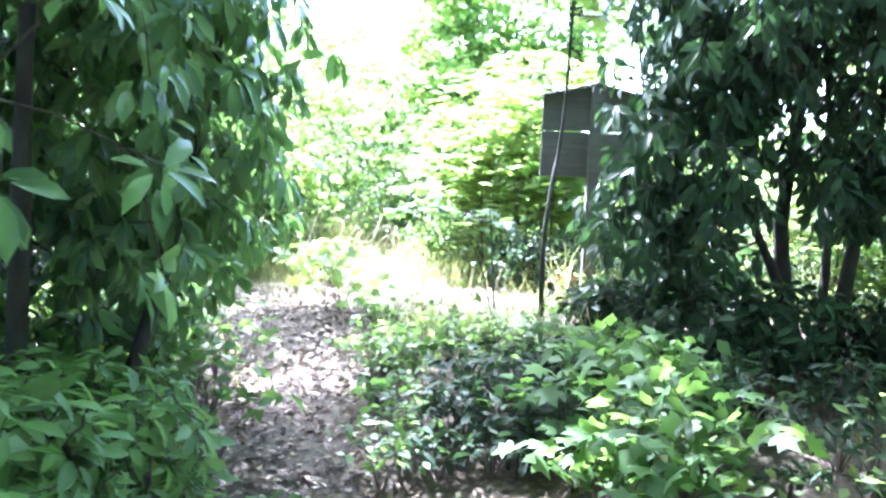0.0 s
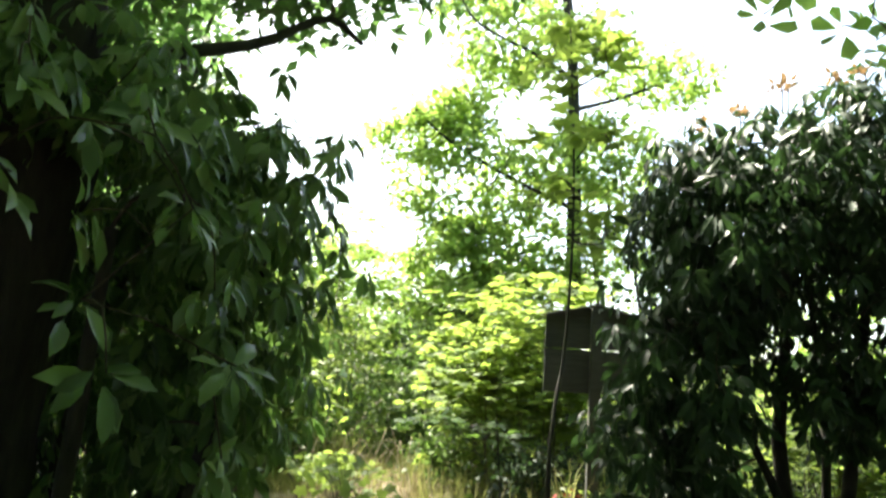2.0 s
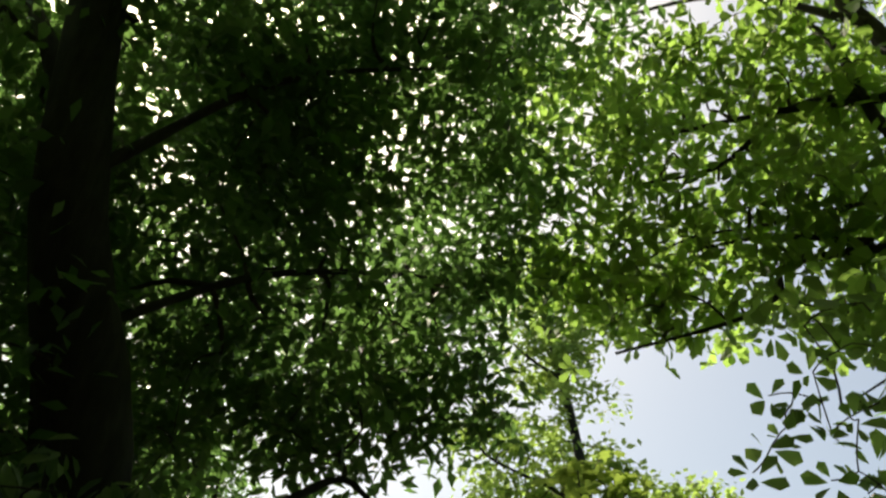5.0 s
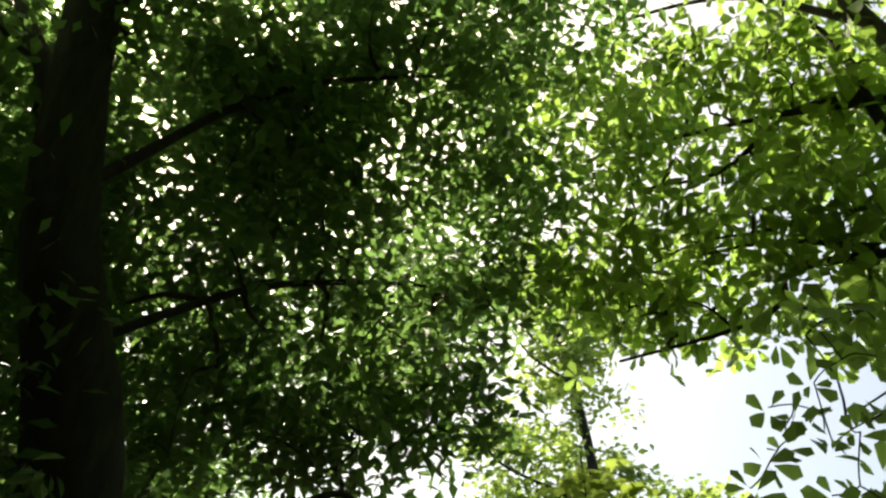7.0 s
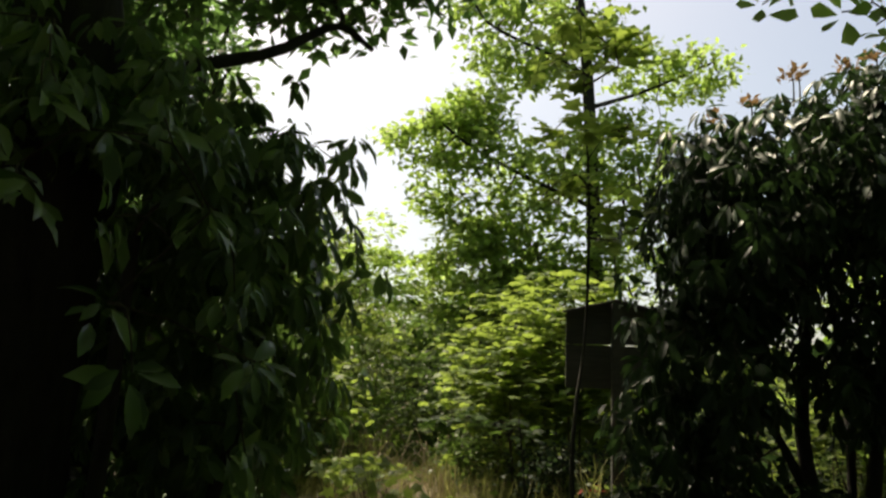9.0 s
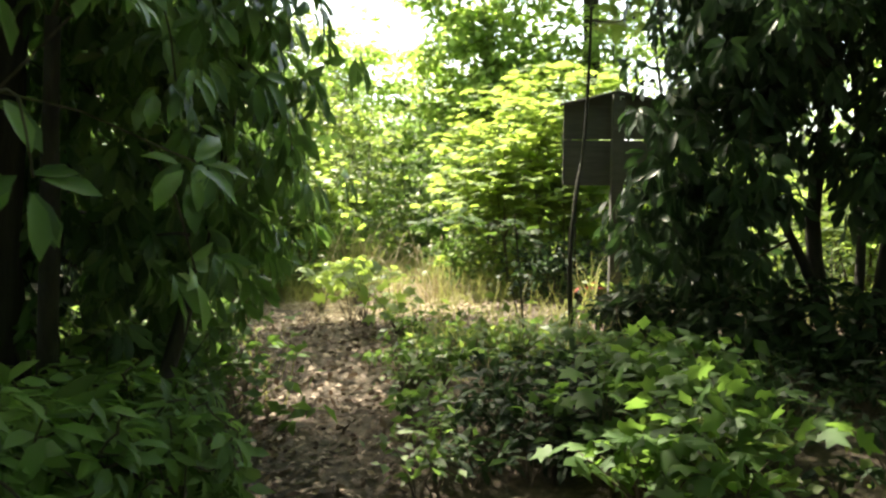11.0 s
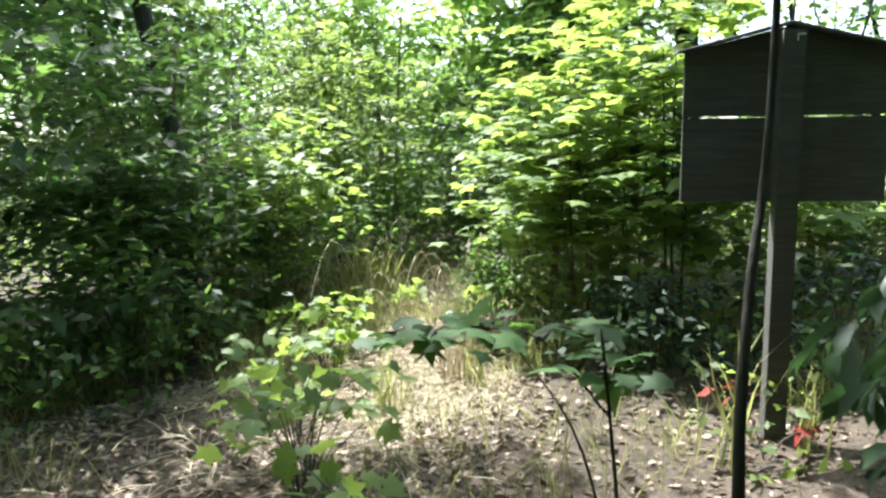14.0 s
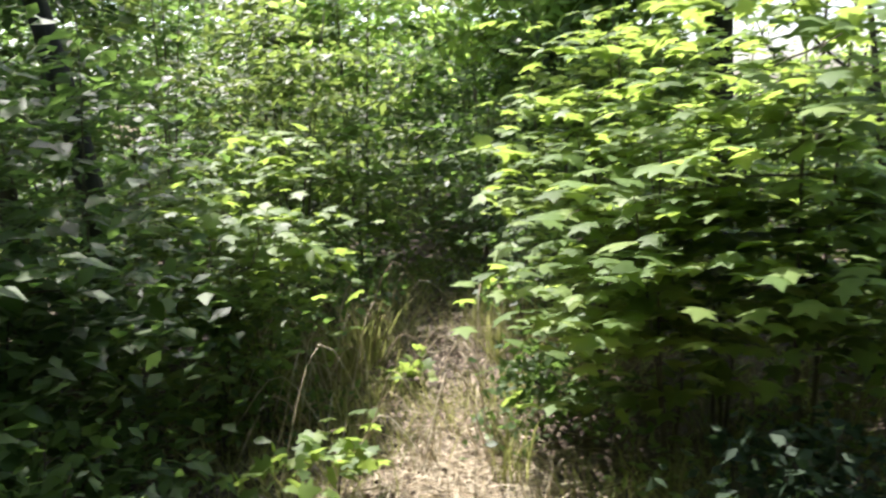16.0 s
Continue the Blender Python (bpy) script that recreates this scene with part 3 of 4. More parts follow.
# ---- tree with spreading boughs ----
BOUGH_TREE = tree(
    (3.3, 3.0, float(gz(3.3, 3.0))),
    [(3.3, 3.0, 0.2), (3.25, 3.0, 2.5), (3.0, 3.3, 4.4), (2.75, 3.4, 5.6), (2.4, 3.5, 7.4)],
    0.14, 0.05,
    [
        ([(3.0, 3.3, 4.3), (2.28, 3.8, 4.65), (1.98, 4.25, 4.9), (1.91, 4.3, 4.72), (1.7, 4.6, 4.74), (1.03, 5.0, 4.78)], 0.035),
        ([(2.28, 3.8, 4.7), (1.9, 4.2, 5.1), (1.4, 4.6, 5.3)], 0.025),
        ([(2.75, 3.4, 5.5), (2.1, 3.9, 5.95), (1.5, 4.3, 6.2)], 0.04),
        ([(2.6, 3.4, 6.2), (2.0, 3.8, 7.2), (1.2, 4.4, 7.8)], 0.035),
        ([(3.0, 3.3, 4.2), (2.3, 3.6, 3.9), (1.75, 3.7, 3.6)], 0.015),
        ([(2.8, 3.4, 4.9), (2.52, 3.6, 5.4), (2.47, 3.6, 6.2), (2.3, 3.7, 7.0)], 0.055),
        ([(2.5, 3.6, 5.75), (2.15, 3.9, 5.95), (1.75, 4.2, 5.75), (1.3, 4.5, 5.9)], 0.032),
        ([(2.3, 3.75, 4.95), (1.9, 4.2, 5.2), (1.5, 4.5, 5.35), (1.0, 4.9, 5.3)], 0.016),
        ([(1.7, 4.6, 4.74), (1.5, 4.6, 4.95), (1.2, 4.8, 5.1)], 0.012),
    ],
    [((1.4, 4.7, 5.2), (0.75, 0.7, 0.45)), ((1.9, 4.2, 6.1), (0.9, 0.8, 0.6)), ((1.0, 4.6, 6.9), (0.7, 0.6, 0.45)), ((1.85, 3.4, 3.75), (0.25, 0.25, 0.32)), ((2.5, 4.0, 5.0), (0.7, 0.7, 0.9)), ((2.4, 3.8, 6.4), (0.6, 0.5, 0.5)), ((2.6, 2.2, 7.0), (1.4, 1.2, 0.6)), ((1.0, 5.2, 5.6), (0.5, 0.5, 0.5))],
    460, 25, 0.19, 0.135, OBOVATE, BROAD, BARK, "tree with dark spreading boughs and broad rounded leaves", 0.5, rosettes=5,
)

# its lowest twigs, with rosettes of rounded leaves hanging free
tips = np.array([(1.05, 3.07, 2.98), (1.16, 3.12, 3.11), (1.26, 3.19, 3.22), (1.29, 3.15, 3.30), (1.24, 3.22, 3.38), (1.32, 3.09, 2.96), (1.42, 3.08, 2.99), (1.44, 3.11, 2.92), (1.54, 3.13, 2.89), (1.43, 3.20, 3.21), (1.49, 3.09, 3.20), (1.58, 3.07, 3.26), (1.43, 3.19, 3.47), (1.55, 3.15, 3.55), (1.64, 3.07, 3.51), (1.50, 3.28, 3.76), (1.69, 3.16, 3.78)])
single_leaves(local(whorls(tips, np.tile((-0.2, -1.2, -0.5), (len(tips), 1)) + 0.45 * RNG.normal(size=tips.shape), 5, 0.095, OBOVATE, 0.1, width=1.15), BOUGH_TREE.location), OBOVATE, BROAD, BOUGH_TREE)
low_bough = smooth_line([(3.0, 3.3, 4.2), (2.3, 3.6, 3.9), (1.75, 3.7, 3.6)], 10)
stuff_part("twigwork", tri_mesh("twigs", *local(twigs_to(tips, low_bough, 0.008, 0.003, 0.05), BOUGH_TREE.location), TWIG), BOUGH_TREE)

# ---- tall tree beyond the clearing ----
tree(
    (2.05, 14.0, float(gz(2.05, 14))),
    [(2.1, 14, 0.4), (2.05, 14, 3), (2.05, 14, 6), (1.97, 14, 8.5), (1.65, 14, 11), (1.33, 14, 13), (1.1, 14, 14.5)],
    0.17, 0.03,
    [
        ([(2.0, 14, 7.6), (1.3, 13.9, 8.0), (0.3, 13.8, 8.5), (-0.1, 13.8, 9.2)], 0.05),
        ([(2.05, 14, 7.0), (3.0, 14, 7.3), (4.2, 13.9, 7.8)], 0.05),
        ([(2.05, 14, 5.2), (1.2, 13.7, 5.5), (0.0, 13.5, 6.1), (-0.8, 13.5, 6.8)], 0.05),
        ([(1.8, 14, 10.2), (1.0, 14, 10.9), (0.6, 14, 11.6)], 0.04),
        ([(2.05, 14, 4.5), (3.0, 13.6, 4.9), (3.8, 13.4, 5.6)], 0.04),
        ([(1.6, 14, 11), (2.1, 13.8, 11.8), (2.3, 13.7, 12.4)], 0.03),
    ],
    [((0.5, 14.25, 5.7), (1.7, 1.0, 1.1)), ((1.6, 14.05, 4.5), (1.9, 1.0, 1.0)), ((1.0, 14.35, 8.3), (1.0, 0.9, 0.8)), ((2.0, 14.35, 9.4), (0.9, 0.9, 0.8)), ((3.5, 14.35, 7.7), (1.0, 0.8, 0.5)), ((1.6, 14.35, 11.0), (0.9, 0.8, 0.9)), ((1.2, 14.45, 13.0), (0.9, 0.8, 1.1)), ((2.6, 14.05, 6.1), (1.1, 0.9, 0.8)), ((-0.5, 14.05, 6.5), (1.0, 0.8, 0.26)), ((0.1, 13.9, 6.9), (0.7, 0.6, 0.25)), ((0.2, 14.25, 9.3), (0.6, 0.6, 0.5)), ((0.3, 14.2, 4.1), (1.3, 0.9, 0.9)), ((0.9, 13.9, 3.3), (1.2, 0.9, 0.8)), ((2.0, 13.4, 5.8), (0.8, 0.4, 0.6)), ((2.2, 13.5, 7.9), (0.5, 0.3, 0.25)), ((1.9, 13.6, 9.6), (0.5, 0.3, 0.3))],
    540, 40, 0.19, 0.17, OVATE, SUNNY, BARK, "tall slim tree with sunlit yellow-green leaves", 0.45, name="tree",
)
# ---- dark-stemmed tree at the clearing's edge; unseen crown added to shade path and shrubs ----
tree(
    (-3.0, 11.0, float(gz(-3.0, 11))),
    [(-3.0, 11, 0.5), (-3.05, 10.95, 2.5), (-3.45, 10.8, 4.8), (-3.6, 10.3, 6.6), (-3.4, 9.8, 8.4)],
    0.11, 0.03,
    [([(-3.52, 10.6, 5.6), (-2.9, 9.8, 6.8), (-1.3, 8.9, 7.4)], 0.04), ([(-3.58, 10.35, 6.4), (-3.9, 9.8, 7.2), (-4.1, 9.2, 7.8)], 0.035)],
    [((-2.3, 9.6, 7.3), (0.8, 0.7, 0.45)), ((-1.1, 8.8, 7.5), (0.8, 0.7, 0.4)), ((-3.4, 9.4, 7.8), (0.8, 0.7, 0.5)), ((-0.2, 8.6, 8.0), (0.6, 0.5, 0.35)), ((-4.3, 11.0, 7.0), (1.1, 1.0, 0.5)), ((-5.2, 10.6, 7.3), (1.0, 1.0, 0.5)), ((-0.9, 7.6, 7.5), (0.9, 0.7, 0.4)), ((-1.9, 7.8, 7.4), (0.8, 0.7, 0.4)), ((-2.6, 7.5, 6.7), (0.6, 0.5, 0.35))],
    290, 36, 0.2, 0.13, OVATE, CANOPY, BARK, "straight dark-stemmed tree with an unseen high crown added for shade", 0.5, name="tree",
)
# ---- leafy tree added behind the shrubs to block the sun on them ----
tree(
    (-5.3, 13.8, float(gz(-5.3, 13.8))),
    [(-5.3, 13.8, 0.4), (-5.25, 13.7, 3.0), (-5.0, 13.5, 6.0), (-4.8, 13.3, 9.0)],
    0.13, 0.04,
    [([(-5.1, 13.6, 4.5), (-5.1, 12.9, 5.8), (-5.2, 12.2, 6.8)], 0.05), ([(-5.2, 13.6, 4.0), (-5.8, 13.0, 5.2), (-6.2, 12.6, 6.4)], 0.05)],
    [((-5.0, 13.4, 5.6), (1.4, 1.3, 2.0)), ((-5.2, 11.8, 7.2), (1.0, 1.0, 0.9)), ((-6.0, 12.6, 6.6), (1.4, 1.2, 1.3)), ((-4.6, 12.8, 3.6), (1.1, 0.9, 1.2)), ((-4.75, 12.2, 6.4), (1.2, 1.0, 0.8))],
    390, 40, 0.22, 0.13, OVATE, DUSKY, BARK, "leafy tree added behind the shrubs to shade them", 0.45, name="tree",
)
# ---- slender young trees on the open side, against the sky ----
for x, y, h, lean in [(3.0, 12.4, 4.6, -0.5), (4.2, 13.0, 4.8, -1.0), (5.6, 15.0, 4.6, 0.4), (3.6, 15.5, 4.4, 0.2)]:
    g = float(gz(x, y))
    tree(
        (x, y, g),
        [(x, y, g - 0.1), (x + lean * 0.2, y, g + h * 0.3), (x + lean * 0.5, y, g + h * 0.6), (x + lean, y, g + h)],
        0.05, 0.012,
        [([(x + lean * 0.2, y, g + h * 0.3), (x + lean * 0.2 + 0.5, y, g + h * 0.5), (x + 0.7, y, g + h * 0.8)], 0.025), ([(x + lean * 0.3, y, g + h * 0.4), (x + lean * 0.4 - 0.6, y, g + h * 0.55), (x - 0.9, y, g + h * 0.75)], 0.02)],
        [((x, y, g + h * 0.72), (1.1, 0.9, h * 0.26)), ((x + 0.3, y, g + h * 0.4), (0.8, 0.7, h * 0.15))],
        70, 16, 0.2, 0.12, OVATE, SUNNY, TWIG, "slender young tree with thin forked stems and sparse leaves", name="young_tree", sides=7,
    )

# ---- leaning sapling before the notice board ----
tree(
    (0.70, 5.90, float(gz(0.70, 5.9))),
    [(0.70, 5.90, 0.66), (0.695, 5.93, 1.3), (0.75, 6.04, 1.75), (0.825, 6.16, 2.12), (0.89, 6.27, 2.9), (0.9, 6.3, 3.6), (0.86, 6.3, 4.8)],
    0.019, 0.006,
    [([(0.89, 6.27, 2.95), (1.0, 6.2, 3.1), (1.12, 6.15, 3.15)], 0.006), ([(0.9, 6.3, 3.5), (1.05, 6.3, 3.7), (1.2, 6.3, 3.75)], 0.006)],
    [((1.2, 6.25, 3.12), (0.34, 0.22, 0.1)), ((0.74, 6.32, 3.3), (0.26, 0.22, 0.1)), ((0.95, 6.3, 3.75), (0.36, 0.3, 0.14)), ((1.05, 6.22, 2.92), (0.16, 0.15, 0.06)), ((0.95, 6.3, 4.4), (0.4, 0.4, 0.3))],
    44, 5, 0.09, 0.15, STAR, MAPLE, BARK, "thin leaning sapling with spreading yellow-green leaves", 0.3, 0.8, name="sapling", sides=8, singles=True,
)
# ---- bent seedling with spreading lobed leaves beside the path ----
tree(
    (0.42, 6.05, float(gz(0.42, 6.05))),
    [(0.42, 6.05, 0.7), (0.4, 6.0, 1.1), (0.38, 6.0, 1.4), (0.36, 6.0, 1.64)],
    0.008, 0.004,
    [([(0.42, 6.05, 0.8), (0.3, 6.1, 1.3), (0.12, 6.2, 1.56)], 0.006), ([(0.38, 6.0, 1.4), (0.18, 6.2, 1.58), (-0.2, 6.25, 1.59)], 0.004)],
    [((0.06, 6.22, 1.6), (0.34, 0.2, 0.05)), ((0.4, 6.05, 1.56), (0.12, 0.12, 0.06))],
    18, 4, 0.06, 0.11, STAR, HERB, BARK, "bent seedling with spreading lobed leaves", 0.25, 0.85, name="seedling", sides=6, singles=True,
)


# ---- notice board ----
def box_bm(lo, hi, bevel=0.004):
    bm = bmesh.new()
    bmesh.ops.create_cube(bm, size=1)
    for v in bm.verts:
        v.co = Vector([(a + b) / 2 + c * (b - a) for a, b, c in zip(lo, hi, v.co)])
    bmesh.ops.bevel(bm, geom=bm.edges[:], offset=bevel, segments=2, affect="EDGES")
    return bm


def slab_bm(outline, y0, y1, bevel=0.003):
    bm = bmesh.new()
    face = bm.faces.new([bm.verts.new((x, y0, z)) for x, z in outline])
    ex = bmesh.ops.extrude_face_region(bm, geom=[face])
    for v in [g for g in ex["geom"] if isinstance(g, bmesh.types.BMVert)]:
        v.co.y = y1
    bmesh.ops.recalc_face_normals(bm, faces=bm.faces[:])
    bmesh.ops.bevel(bm, geom=bm.edges[:], offset=bevel, segments=1, affect="EDGES")
    return bm


def notice_board():
    ob = thing("notice_board", (0, 0, 0), "weathered grey wooden notice board with small gabled roof", "notice board")
    ob.matrix_basis = pose(1.245, 7.645, float(gz(1.275, 7.645)), 3.6, 1.3, 0)
    g = float(gz(1.275, 7.645))
    low, slit, eave, peak = 1.877 - g, 2.246 - g, 2.525 - g, 2.625 - g
    bm_part("post", box_bm((-0.047, -0.1, -0.15), (0.047, -0.012, peak - 0.02)), WOOD, ob)
    bm_part("panel", slab_bm([(-0.43, low), (0.43, low), (0.43, slit - 0.004), (-0.43, slit - 0.004)], -0.01, 0.012), WOOD, ob)
    bm_part("panel", slab_bm([(-0.43, slit + 0.004), (0.43, slit + 0.004), (0.43, eave), (0, peak), (-0.43, eave)], -0.01, 0.012), WOOD, ob)
    for s in (-1, 1):
        bm_part("roof_board", slab_bm([(0, peak + 0.004), (s * 0.465, eave - 0.008), (s * 0.465, eave + 0.006), (0, peak + 0.02)], -0.055, 0.06), WOOD, ob)
        bm_part("batten", box_bm((min(s * 0.36, s * 0.40), 0.013, low + 0.02), (max(s * 0.36, s * 0.40), 0.035, eave - 0.02)), WOOD, ob)
    bm_part("bracket", slab_bm([(0.005, peak - 0.07), (0.012, peak - 0.07), (0.012, peak - 0.045), (0.04, peak - 0.045), (0.04, peak - 0.038), (0.005, peak - 0.038)], -0.104, -0.1005, 0.0005), STEEL, ob, "small pale metal bracket")


STEEL, _, _, _, steel_p = shader("dull_metal")
steel_p.inputs["Base Color"].default_value, steel_p.inputs["Metallic"].default_value, steel_p.inputs["Roughness"].default_value = (0.7, 0.7, 0.7, 1), 0.8, 0.45
notice_board()

# ---- shrubs round the clearing ----
LAYERED = "maple sapling with level layers of lobed sunlit leaves"
for x, y, h, s in [(0.5, 9.5, 1.7, 0.65), (0.9, 10.0, 2.4, 0.7), (1.1, 9.4, 2.5, 0.55), (0.3, 10.7, 2.0, 0.65), (1.75, 9.7, 1.5, 0.75), (0.7, 11.6, 2.7, 0.8), (2.4, 10.8, 1.5, 0.85)]:
    shrub(x, y, h, s, 64, 10, 0.15, STAR, MAPLE, LAYERED, "maple saplings", 3, 0.88, 0.19, "maple_sapling", 0.22, 0.1, 300 if y < 9.6 else 0)
for x, y, h, s in [(-1.95, 10.3, 1.5, 0.62), (-2.15, 11.4, 2.0, 0.7)]:
    shrub(x, y, h, s, 85, 9, 0.125, STAR, MAPLE, LAYERED, "maple saplings", 3, 0.85, 0.15, "maple_sapling", 0.1, 0.2)
LEAFY = "leafy green shrub at the edge of the clearing"
for x, y, h, s, c, mat, size in [
    # Left shrubs mostly DUSKY: own dark green, with deep shade in the colour too.
    (-3.2, 8.4, 3.0, 1.1, 80, DUSKY, 0.09), (-2.75, 9.9, 2.4, 0.85, 70, DUSKY, 0.08), (-2.5, 8.9, 1.5, 0.7, 60, DUSKY, 0.075), (-3.6, 11.6, 3.2, 1.2, 84, SHRUB, 0.08),
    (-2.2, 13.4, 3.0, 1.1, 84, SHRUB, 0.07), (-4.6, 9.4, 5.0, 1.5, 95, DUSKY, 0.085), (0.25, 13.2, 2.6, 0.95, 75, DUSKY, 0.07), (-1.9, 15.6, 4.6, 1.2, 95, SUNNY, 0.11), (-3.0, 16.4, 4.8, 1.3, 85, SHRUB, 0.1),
    (-0.3, 15.4, 3.2, 0.8, 80, DUSKY, 0.08), (-0.4, 17.6, 5.0, 1.5, 100, SHRUB, 0.1), (1.3, 16.4, 3.2, 1.3, 80, DUSKY, 0.09), (-3.9, 14.4, 4.6, 1.3, 90, DUSKY, 0.08),
    (3.4, 12.2, 1.7, 1.2, 70, SHRUB, 0.07), (-3.6, 17.5, 5.3, 1.8, 95, SHRUB, 0.1), (4.9, 10.6, 1.9, 1.2, 70, DUSKY, 0.07), (-5.6, 11.5, 5.0, 1.6, 95, DUSKY, 0.09),
    (-4.2, 6.6, 3.4, 1.2, 80, DUSKY, 0.08), (4.6, 14.4, 2.2, 1.4, 75, SHRUB, 0.08), (6.4, 13.0, 2.4, 1.5, 75, SHRUB, 0.08), (2.6, 17.6, 2.4, 1.4, 75, SUNNY, 0.1), (5.4, 18.0, 2.6, 1.8, 80, SHRUB, 0.1),
    # First two take paler leaves, the sunlight behind the dark bush put into colour.
    (4.0, 7.8, 2.5, 1.1, 80, SUNNY, 0.08), (3.1, 7.2, 1.3, 0.7, 60, SHRUB, 0.07), (3.9, 5.2, 1.6, 0.8, 60, DUSKY, 0.07), (3.6, 6.3, 2.0, 0.8, 70, DUSKY, 0.075), (5.2, 6.2, 3.0, 1.3, 90, DUSKY, 0.085), (-1.3, 19.5, 3.6, 1.6, 90, DUSKY, 0.11), (0.9, 20.5, 3.4, 1.6, 90, DUSKY, 0.11), (-5.2, 16.5, 5.0, 1.7, 95, DUSKY, 0.1),
]:
    shrub(x, y, h, s, int(c * 1.2), 28, size * 1.6, OVATE, mat, LEAFY, stems=4, radius=0.2, flat=0.8, squash=0.16)
# Bushes right of x 0.5 take the darker leaf, shade put into colour.
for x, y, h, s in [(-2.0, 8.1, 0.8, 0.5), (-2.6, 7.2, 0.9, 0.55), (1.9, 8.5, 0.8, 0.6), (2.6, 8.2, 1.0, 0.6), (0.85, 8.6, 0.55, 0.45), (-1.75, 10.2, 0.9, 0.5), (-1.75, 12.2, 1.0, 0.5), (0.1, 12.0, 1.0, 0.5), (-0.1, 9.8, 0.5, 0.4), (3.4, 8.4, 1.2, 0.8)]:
    shrub(x, y, h, s, 40, 18, 0.075, OVATE, SHADE_LEAF if x > 0.5 else DUSKY, "low leafy bush beside the clearing", stems=4, radius=0.12, squash=0.4, name="low_bush", group="low bushes")

# ---- low plants ----
for k in range(120):
    x, y = RNG.uniform(-1.7, -0.3), RNG.uniform(1.7, 5.2)
    if off_path(x, y) > 1.0:
        herb(x, y, RNG.uniform(0.25, 0.75 if x < -0.6 else 0.45), 26, 0.085, OVATE, HERB, "low green leafy plant under the bush")
for k in range(56):
    x, y = RNG.uniform(0.6, 1.65), RNG.uniform(3.5, 5.3)
    if off_path(x, y) > 1.2 and x < 0.1 + 0.36 * (y - 0.9) and not (x < 0.75 and 4.3 < y < 5.2):
        herb(x, y, RNG.uniform(0.2, 0.42), 24, 0.1, STAR if RNG.random() < 0.75 else OVATE, HERB, "low bright green plant beside the path", singles=300)
for k in range(74):
    x, y = RNG.uniform(-0.55, 1.0), RNG.uniform(5.1, 6.3)
    if off_path(x, y) > 1.0:
        herb(x, y, RNG.uniform(0.1, 0.26), 22, 0.06, OVATE, DUSKY, "low dark green plant beside the path")
for k in range(70):
    x, y = RNG.uniform(-0.4, 0.75), RNG.uniform(3.6, 5.5)
    if off_path(x, y) > 1.0 and not (x > -0.05 and y < 5.05):
        herb(x, y, RNG.uniform(0.12, 0.3), 24, 0.065, OVATE, DUSKY, "low dark green plant beside the path")
# Darkened filler plants where the floor is only shaded, here and towards the right.
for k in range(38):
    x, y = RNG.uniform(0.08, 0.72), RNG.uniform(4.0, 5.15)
    herb(x, y, RNG.uniform(0.14, 0.3), 28, 0.08, ELLIPSE, SHADE_LEAF, "low evergreen plant darkened to stand in for shade beside the path")
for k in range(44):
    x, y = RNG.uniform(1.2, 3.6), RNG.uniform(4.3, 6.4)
    herb(x, y, RNG.uniform(0.12, 0.34), 26, 0.08, ELLIPSE, SHADE_LEAF, "low evergreen plant darkened to stand in for shade beside the path")
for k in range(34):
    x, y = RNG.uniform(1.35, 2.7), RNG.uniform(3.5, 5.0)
    herb(x, y, RNG.uniform(0.1, 0.3), 26, 0.08, ELLIPSE, SHADE_LEAF, "low evergreen plant darkened to stand in for shade beside the path")
for x, y, h in [(-0.95, 8.3, 0.36), (-1.2, 7.8, 0.45), (-0.42, 6.4, 0.3), (-1.15, 9.2, 0.4), (-0.72, 6.9, 0.5), (-0.66, 6.6, 0.45), (-0.88, 7.3, 0.4), (-1.1, 8.6, 0.36), (-1.3, 8.9, 0.4), (-0.95, 11.0, 0.2)]:
    herb(x, y, h, 30, 0.1, STAR, MAPLE, "small sunlit seedling on the path", singles=300)


# ---- grass, litter, dry stems ----
def scatter(n, x0, x1, y0, y1):
    return RNG.uniform(x0, x1, n), RNG.uniform(y0, y1, n)


def build_grass():
    x, y = scatter(60000, -2.6, 2.8, 4.8, 15)
    o = off_path(x, y)
    keep = ((o > 0.45) | ((y > 8.6) & (RNG.random(len(x)) < np.where((y > 9.4) & (y < 11), 0.6, 0.2)))) & (RNG.random(len(x)) < np.where(o < 2.2, 0.7, 0.25))
    keep &= np.sin(2.3 * x + 1.1 * y) + np.sin(3.7 * y - 1.3 * x) + np.where(y > 8.5, 0.7, 0) > 0.1
    keep &= ~((x > -1.0) & (x < 0.75) & (y > 6.7) & (y < 8.5) & (RNG.random(len(x)) < 0.78))
    keep &= ~((x < -0.75) & (y < 6.8) & (RNG.random(len(x)) < 0.8))
    keep &= ~((np.hypot((x + 0.5) / 0.45, (y - 8.9) / 1.0) < 1) & (RNG.random(len(x)) < 0.85))
    x, y = x[keep], y[keep]
    n = len(x)
    along = RNG.normal(size=(n, 3)) * 0.4 + np.array([0, 0, 1.0])
    v, f = leaf_cloud(on_ground(x, y, -0.01), along, RNG.normal(size=(n, 3)), RNG.uniform(0.08, 0.4, n), BLADE, 0.6)
    tagged(new("grass", tri_mesh("grass", v, f, GRASS)), "thin grass, green and dry, along the path", "grass", kind="stuff")


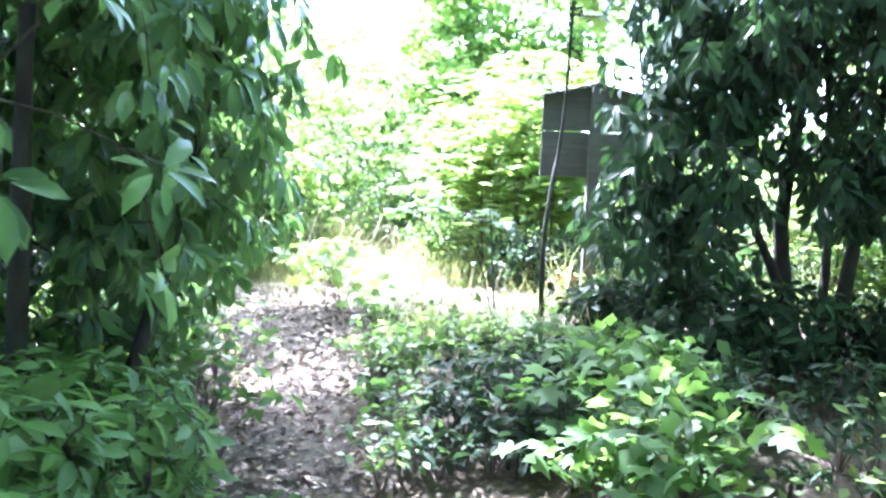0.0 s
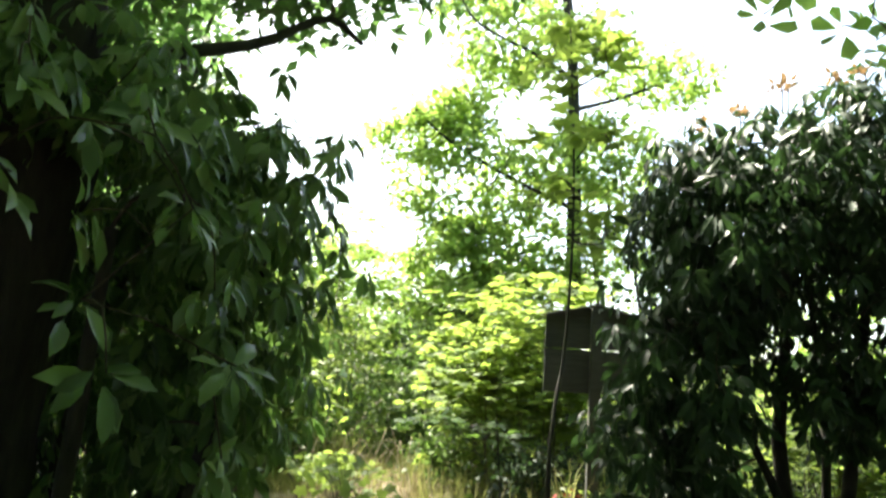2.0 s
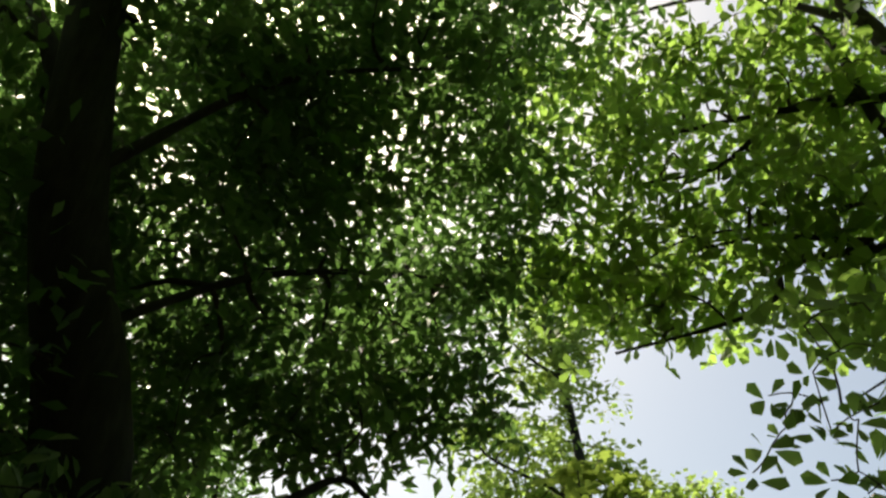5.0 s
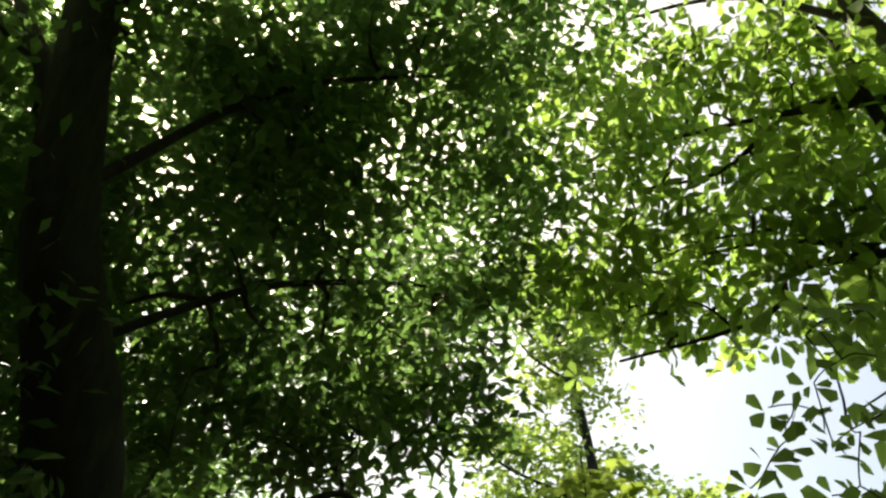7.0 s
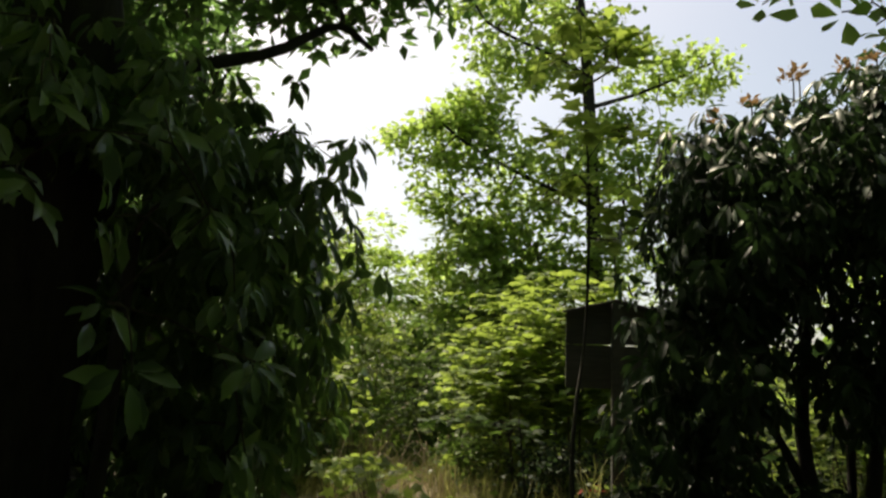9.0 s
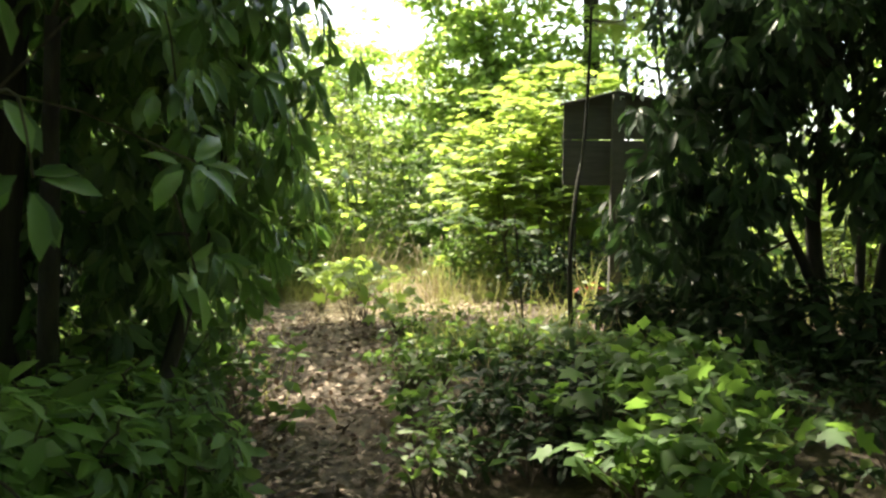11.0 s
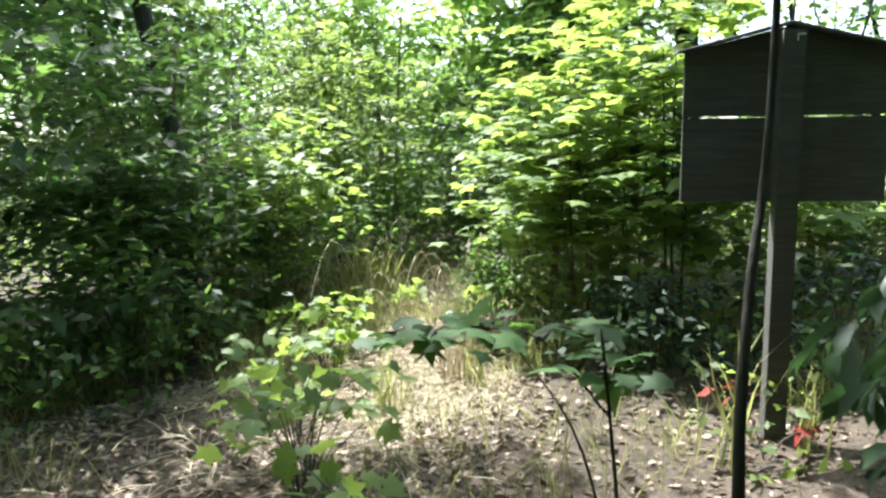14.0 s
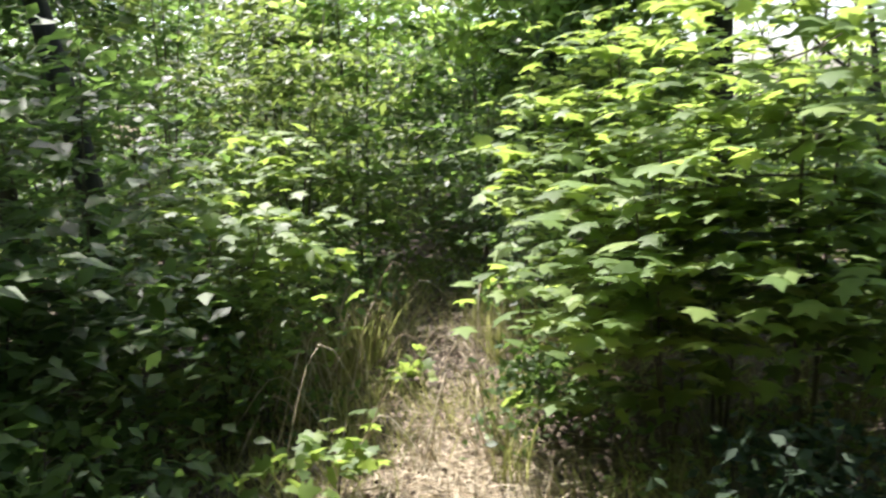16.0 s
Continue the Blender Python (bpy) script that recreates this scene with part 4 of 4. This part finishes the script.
def build_litter():
    x, y = scatter(76000, -2.6, 3.2, 0.3, 14)
    o = off_path(x, y)
    keep = (RNG.random(len(x)) < np.where(o < 1.5, 1.0, 0.4)) & ~((x > -0.2) & (y > 4.0) & (y < 5.3))
    x, y = x[keep], y[keep]
    n = len(x)
    along = RNG.normal(size=(n, 3)) * np.array([1, 1, 0.3])
    up = np.array([0, 0, 1.0]) + 0.5 * RNG.normal(size=(n, 3))
    v, f = leaf_cloud(on_ground(x, y, 0.012), along, up, RNG.uniform(0.02, 0.062, n), OVATE, RNG.uniform(0.6, 1.2, n))
    tagged(new("leaf_litter", tri_mesh("leaf_litter", v, f, LITTER)), "brown dead leaves covering the path", "leaf litter", kind="stuff")


def build_straw():
    x, y = scatter(42000, -2.2, 1.0, 6.6, 14)
    o = off_path(x, y)
    keep = (o < 1.3) & (RNG.random(len(x)) < np.where(o < 0.9, 0.8, 0.4) * np.where(y > 9.7, 0.3, 1.0) * np.where(y < 7.7, 0.12, 1.0))
    px, py = -0.5 + 0.28 * RNG.normal(size=3200), 8.8 + 0.55 * RNG.normal(size=3200)
    x, y = np.concatenate([x[keep], px]), np.concatenate([y[keep], py])
    n = len(x)
    along = RNG.normal(size=(n, 3)) * np.array([1, 1, 0.12]) + np.array([0, 0, 0.1])
    v, f = leaf_cloud(on_ground(x, y, 0.02), along, np.array([0, 0, 1.0]) + 0.4 * RNG.normal(size=(n, 3)), RNG.uniform(0.06, 0.3, n), BLADE, 0.8)
    tagged(new("straw", tri_mesh("straw", v, f, STRAW)), "pale dry straw lying on the sunny path", "straw", kind="stuff")


def build_dry_stems():
    out = []
    for k in range(80):
        y = RNG.uniform(9.4, 12.8)
        x = path_x(y) + RNG.choice([-1, -1, 1]) * RNG.uniform(0.3, 0.8)
        a, r, h = RNG.uniform(0, 6.28), RNG.uniform(0.25, 0.75), RNG.uniform(0.15, 0.8)
        e = (x + r * math.cos(a), y + r * math.sin(a))
        out.append(tube([(x, y, gz(x, y) - 0.02), ((x + e[0]) / 2, (y + e[1]) / 2, gz(x, y) + h), (*e, gz(*e) + RNG.uniform(0.0, 0.25))], 0.0055, 0.003, 4, 9))
    v, f = merge(out)
    tagged(new("dry_stems", tri_mesh("dry_stems", v, f, STRAW)), "arching dry stems at the edge of the path", "dry stems", kind="stuff")


def build_undergrowth():
    x, y = scatter(5200, -9, 9, -3, 22)
    keep = ((off_path(x, y) > 1.6) | (y > 13.5)) & ~((x > -0.2) & (x < 1.0) & (y > 6.2) & (y < 8.8)) & ~((x > 0) & (x < 0.8) & (y > 2) & (y < 5.3)) & (y > 1.2) & ~((x > 0.6) & (x < 3.2) & (y > 4.2) & (y < 6.9))
    x, y = x[keep], y[keep]
    at = on_ground(x, y, RNG.uniform(0.04, 0.3, len(x)))
    v, f = spread_leaves(at, 13, 0.12, 0.075, OVATE, 0.5, squash=0.4)
    n = 2600
    fx, fy = scatter(n, -26, 26, 15, 46)
    far = spread_leaves(on_ground(fx, fy, RNG.uniform(0.1, 0.7, n)), 16, 0.4, 0.24, OVATE, 0.55, squash=0.35)
    v, f = merge([(v, f), far])
    tagged(new("undergrowth", tri_mesh("undergrowth", v, f, SHRUB)), "low green undergrowth covering the forest floor", "undergrowth", kind="stuff")


def build_far_woods():
    n = 2600
    front = RNG.random(n) < 0.4
    a = np.where(front, RNG.uniform(-0.9, 0.5, n), RNG.uniform(0.95, 5.35, n))
    d = np.where(front, RNG.uniform(17, 38, n), RNG.uniform(7, 17, n))
    x, y = d * np.sin(a), 4 + d * np.cos(a)
    h = np.where(front, RNG.uniform(0.1, 1.0, n) * np.where(a > 0.1, 2.0, 4.2 + 2.0 * np.clip(-x / 10, 0, 1)), RNG.uniform(0.1, 12.0, n))
    at = np.stack([x, y, gz(x, y) + h], -1)
    v, f = spread_leaves(at[front], 120, 0.55, 0.24, OVATE, 0.65, squash=0.3)
    tagged(new("far_woods", tri_mesh("far_woods", v, f, DUSKY)), "green woods standing beyond the clearing", "woods", kind="stuff")
    # Ring and overhead layer stay out of view, added to darken the start.
    m = 520
    ox, oy = scatter(m, -8, 8, -9, 0.2)
    over = np.stack([ox, oy, RNG.uniform(6.5, 10.5, m)], -1)
    v, f = spread_leaves(np.concatenate([at[~front], over]), 60, 0.8, 0.4, SLIVER, 0.3)
    tagged(new("near_woods", tri_mesh("near_woods", v, f, CANOPY)), "unseen woods added round the start of the path to block sky light", "woods", kind="stuff")


def red_seedling():
    red = leaf_mat("red_leaf", (0.1, 0.018, 0.015), (0.17, 0.026, 0.02), (0.24, 0.04, 0.03), (0.18, 0.03, 0.02), 0.2, 0.5, 0.3)
    herb(1.14, 7.3, 0.26, 14, 0.1, OVATE, red, "small red-leaved seedling at the foot of the post", "red_seedling", singles=300)


def grass_tuft(x, y, blades, height, mat=GRASS, label="tuft of tall green and straw-coloured grass"):
    at = on_ground(x + 0.04 * RNG.normal(size=blades), y + 0.04 * RNG.normal(size=blades), -0.01)
    along = RNG.normal(size=(blades, 3)) * 0.22 + np.array([0, 0, 1.0])
    v, f = leaf_cloud(at, along, RNG.normal(size=(blades, 3)), height * RNG.uniform(0.6, 1.1, blades), BLADE, 1.0)
    g = (x, y, float(gz(x, y)))
    ob = thing("grass_tuft", g, label, "grass", "grass tufts")
    part("blade", tri_mesh("blade", *local((v, f), g), mat), ob)["kind"] = "stuff"


red_seedling()
for x, y, n, h in [(1.02, 7.25, 14, 0.6), (1.3, 7.3, 12, 0.4), (-1.35, 10.9, 60, 0.6), (-1.3, 11.5, 50, 0.55), (-0.3, 9.3, 40, 0.4), (-0.25, 10.4, 40, 0.45), (-1.25, 10.0, 40, 0.45), (-0.6, 8.0, 40, 0.35), (-0.15, 8.4, 30, 0.35), (-0.35, 11.6, 40, 0.45), (-1.2, 12.6, 40, 0.5)]:
    grass_tuft(x, y, n, h)
for x, y, n, h in [(-0.3, 8.5, 36, 0.36), (-0.2, 8.9, 30, 0.34), (-0.75, 9.5, 24, 0.3), (-0.35, 9.6, 30, 0.32)]:
    grass_tuft(x, y, n, h, STRAW, "tuft of sun-bleached dry grass")
build_grass()
build_litter()
build_straw()
build_dry_stems()
build_undergrowth()
build_far_woods()
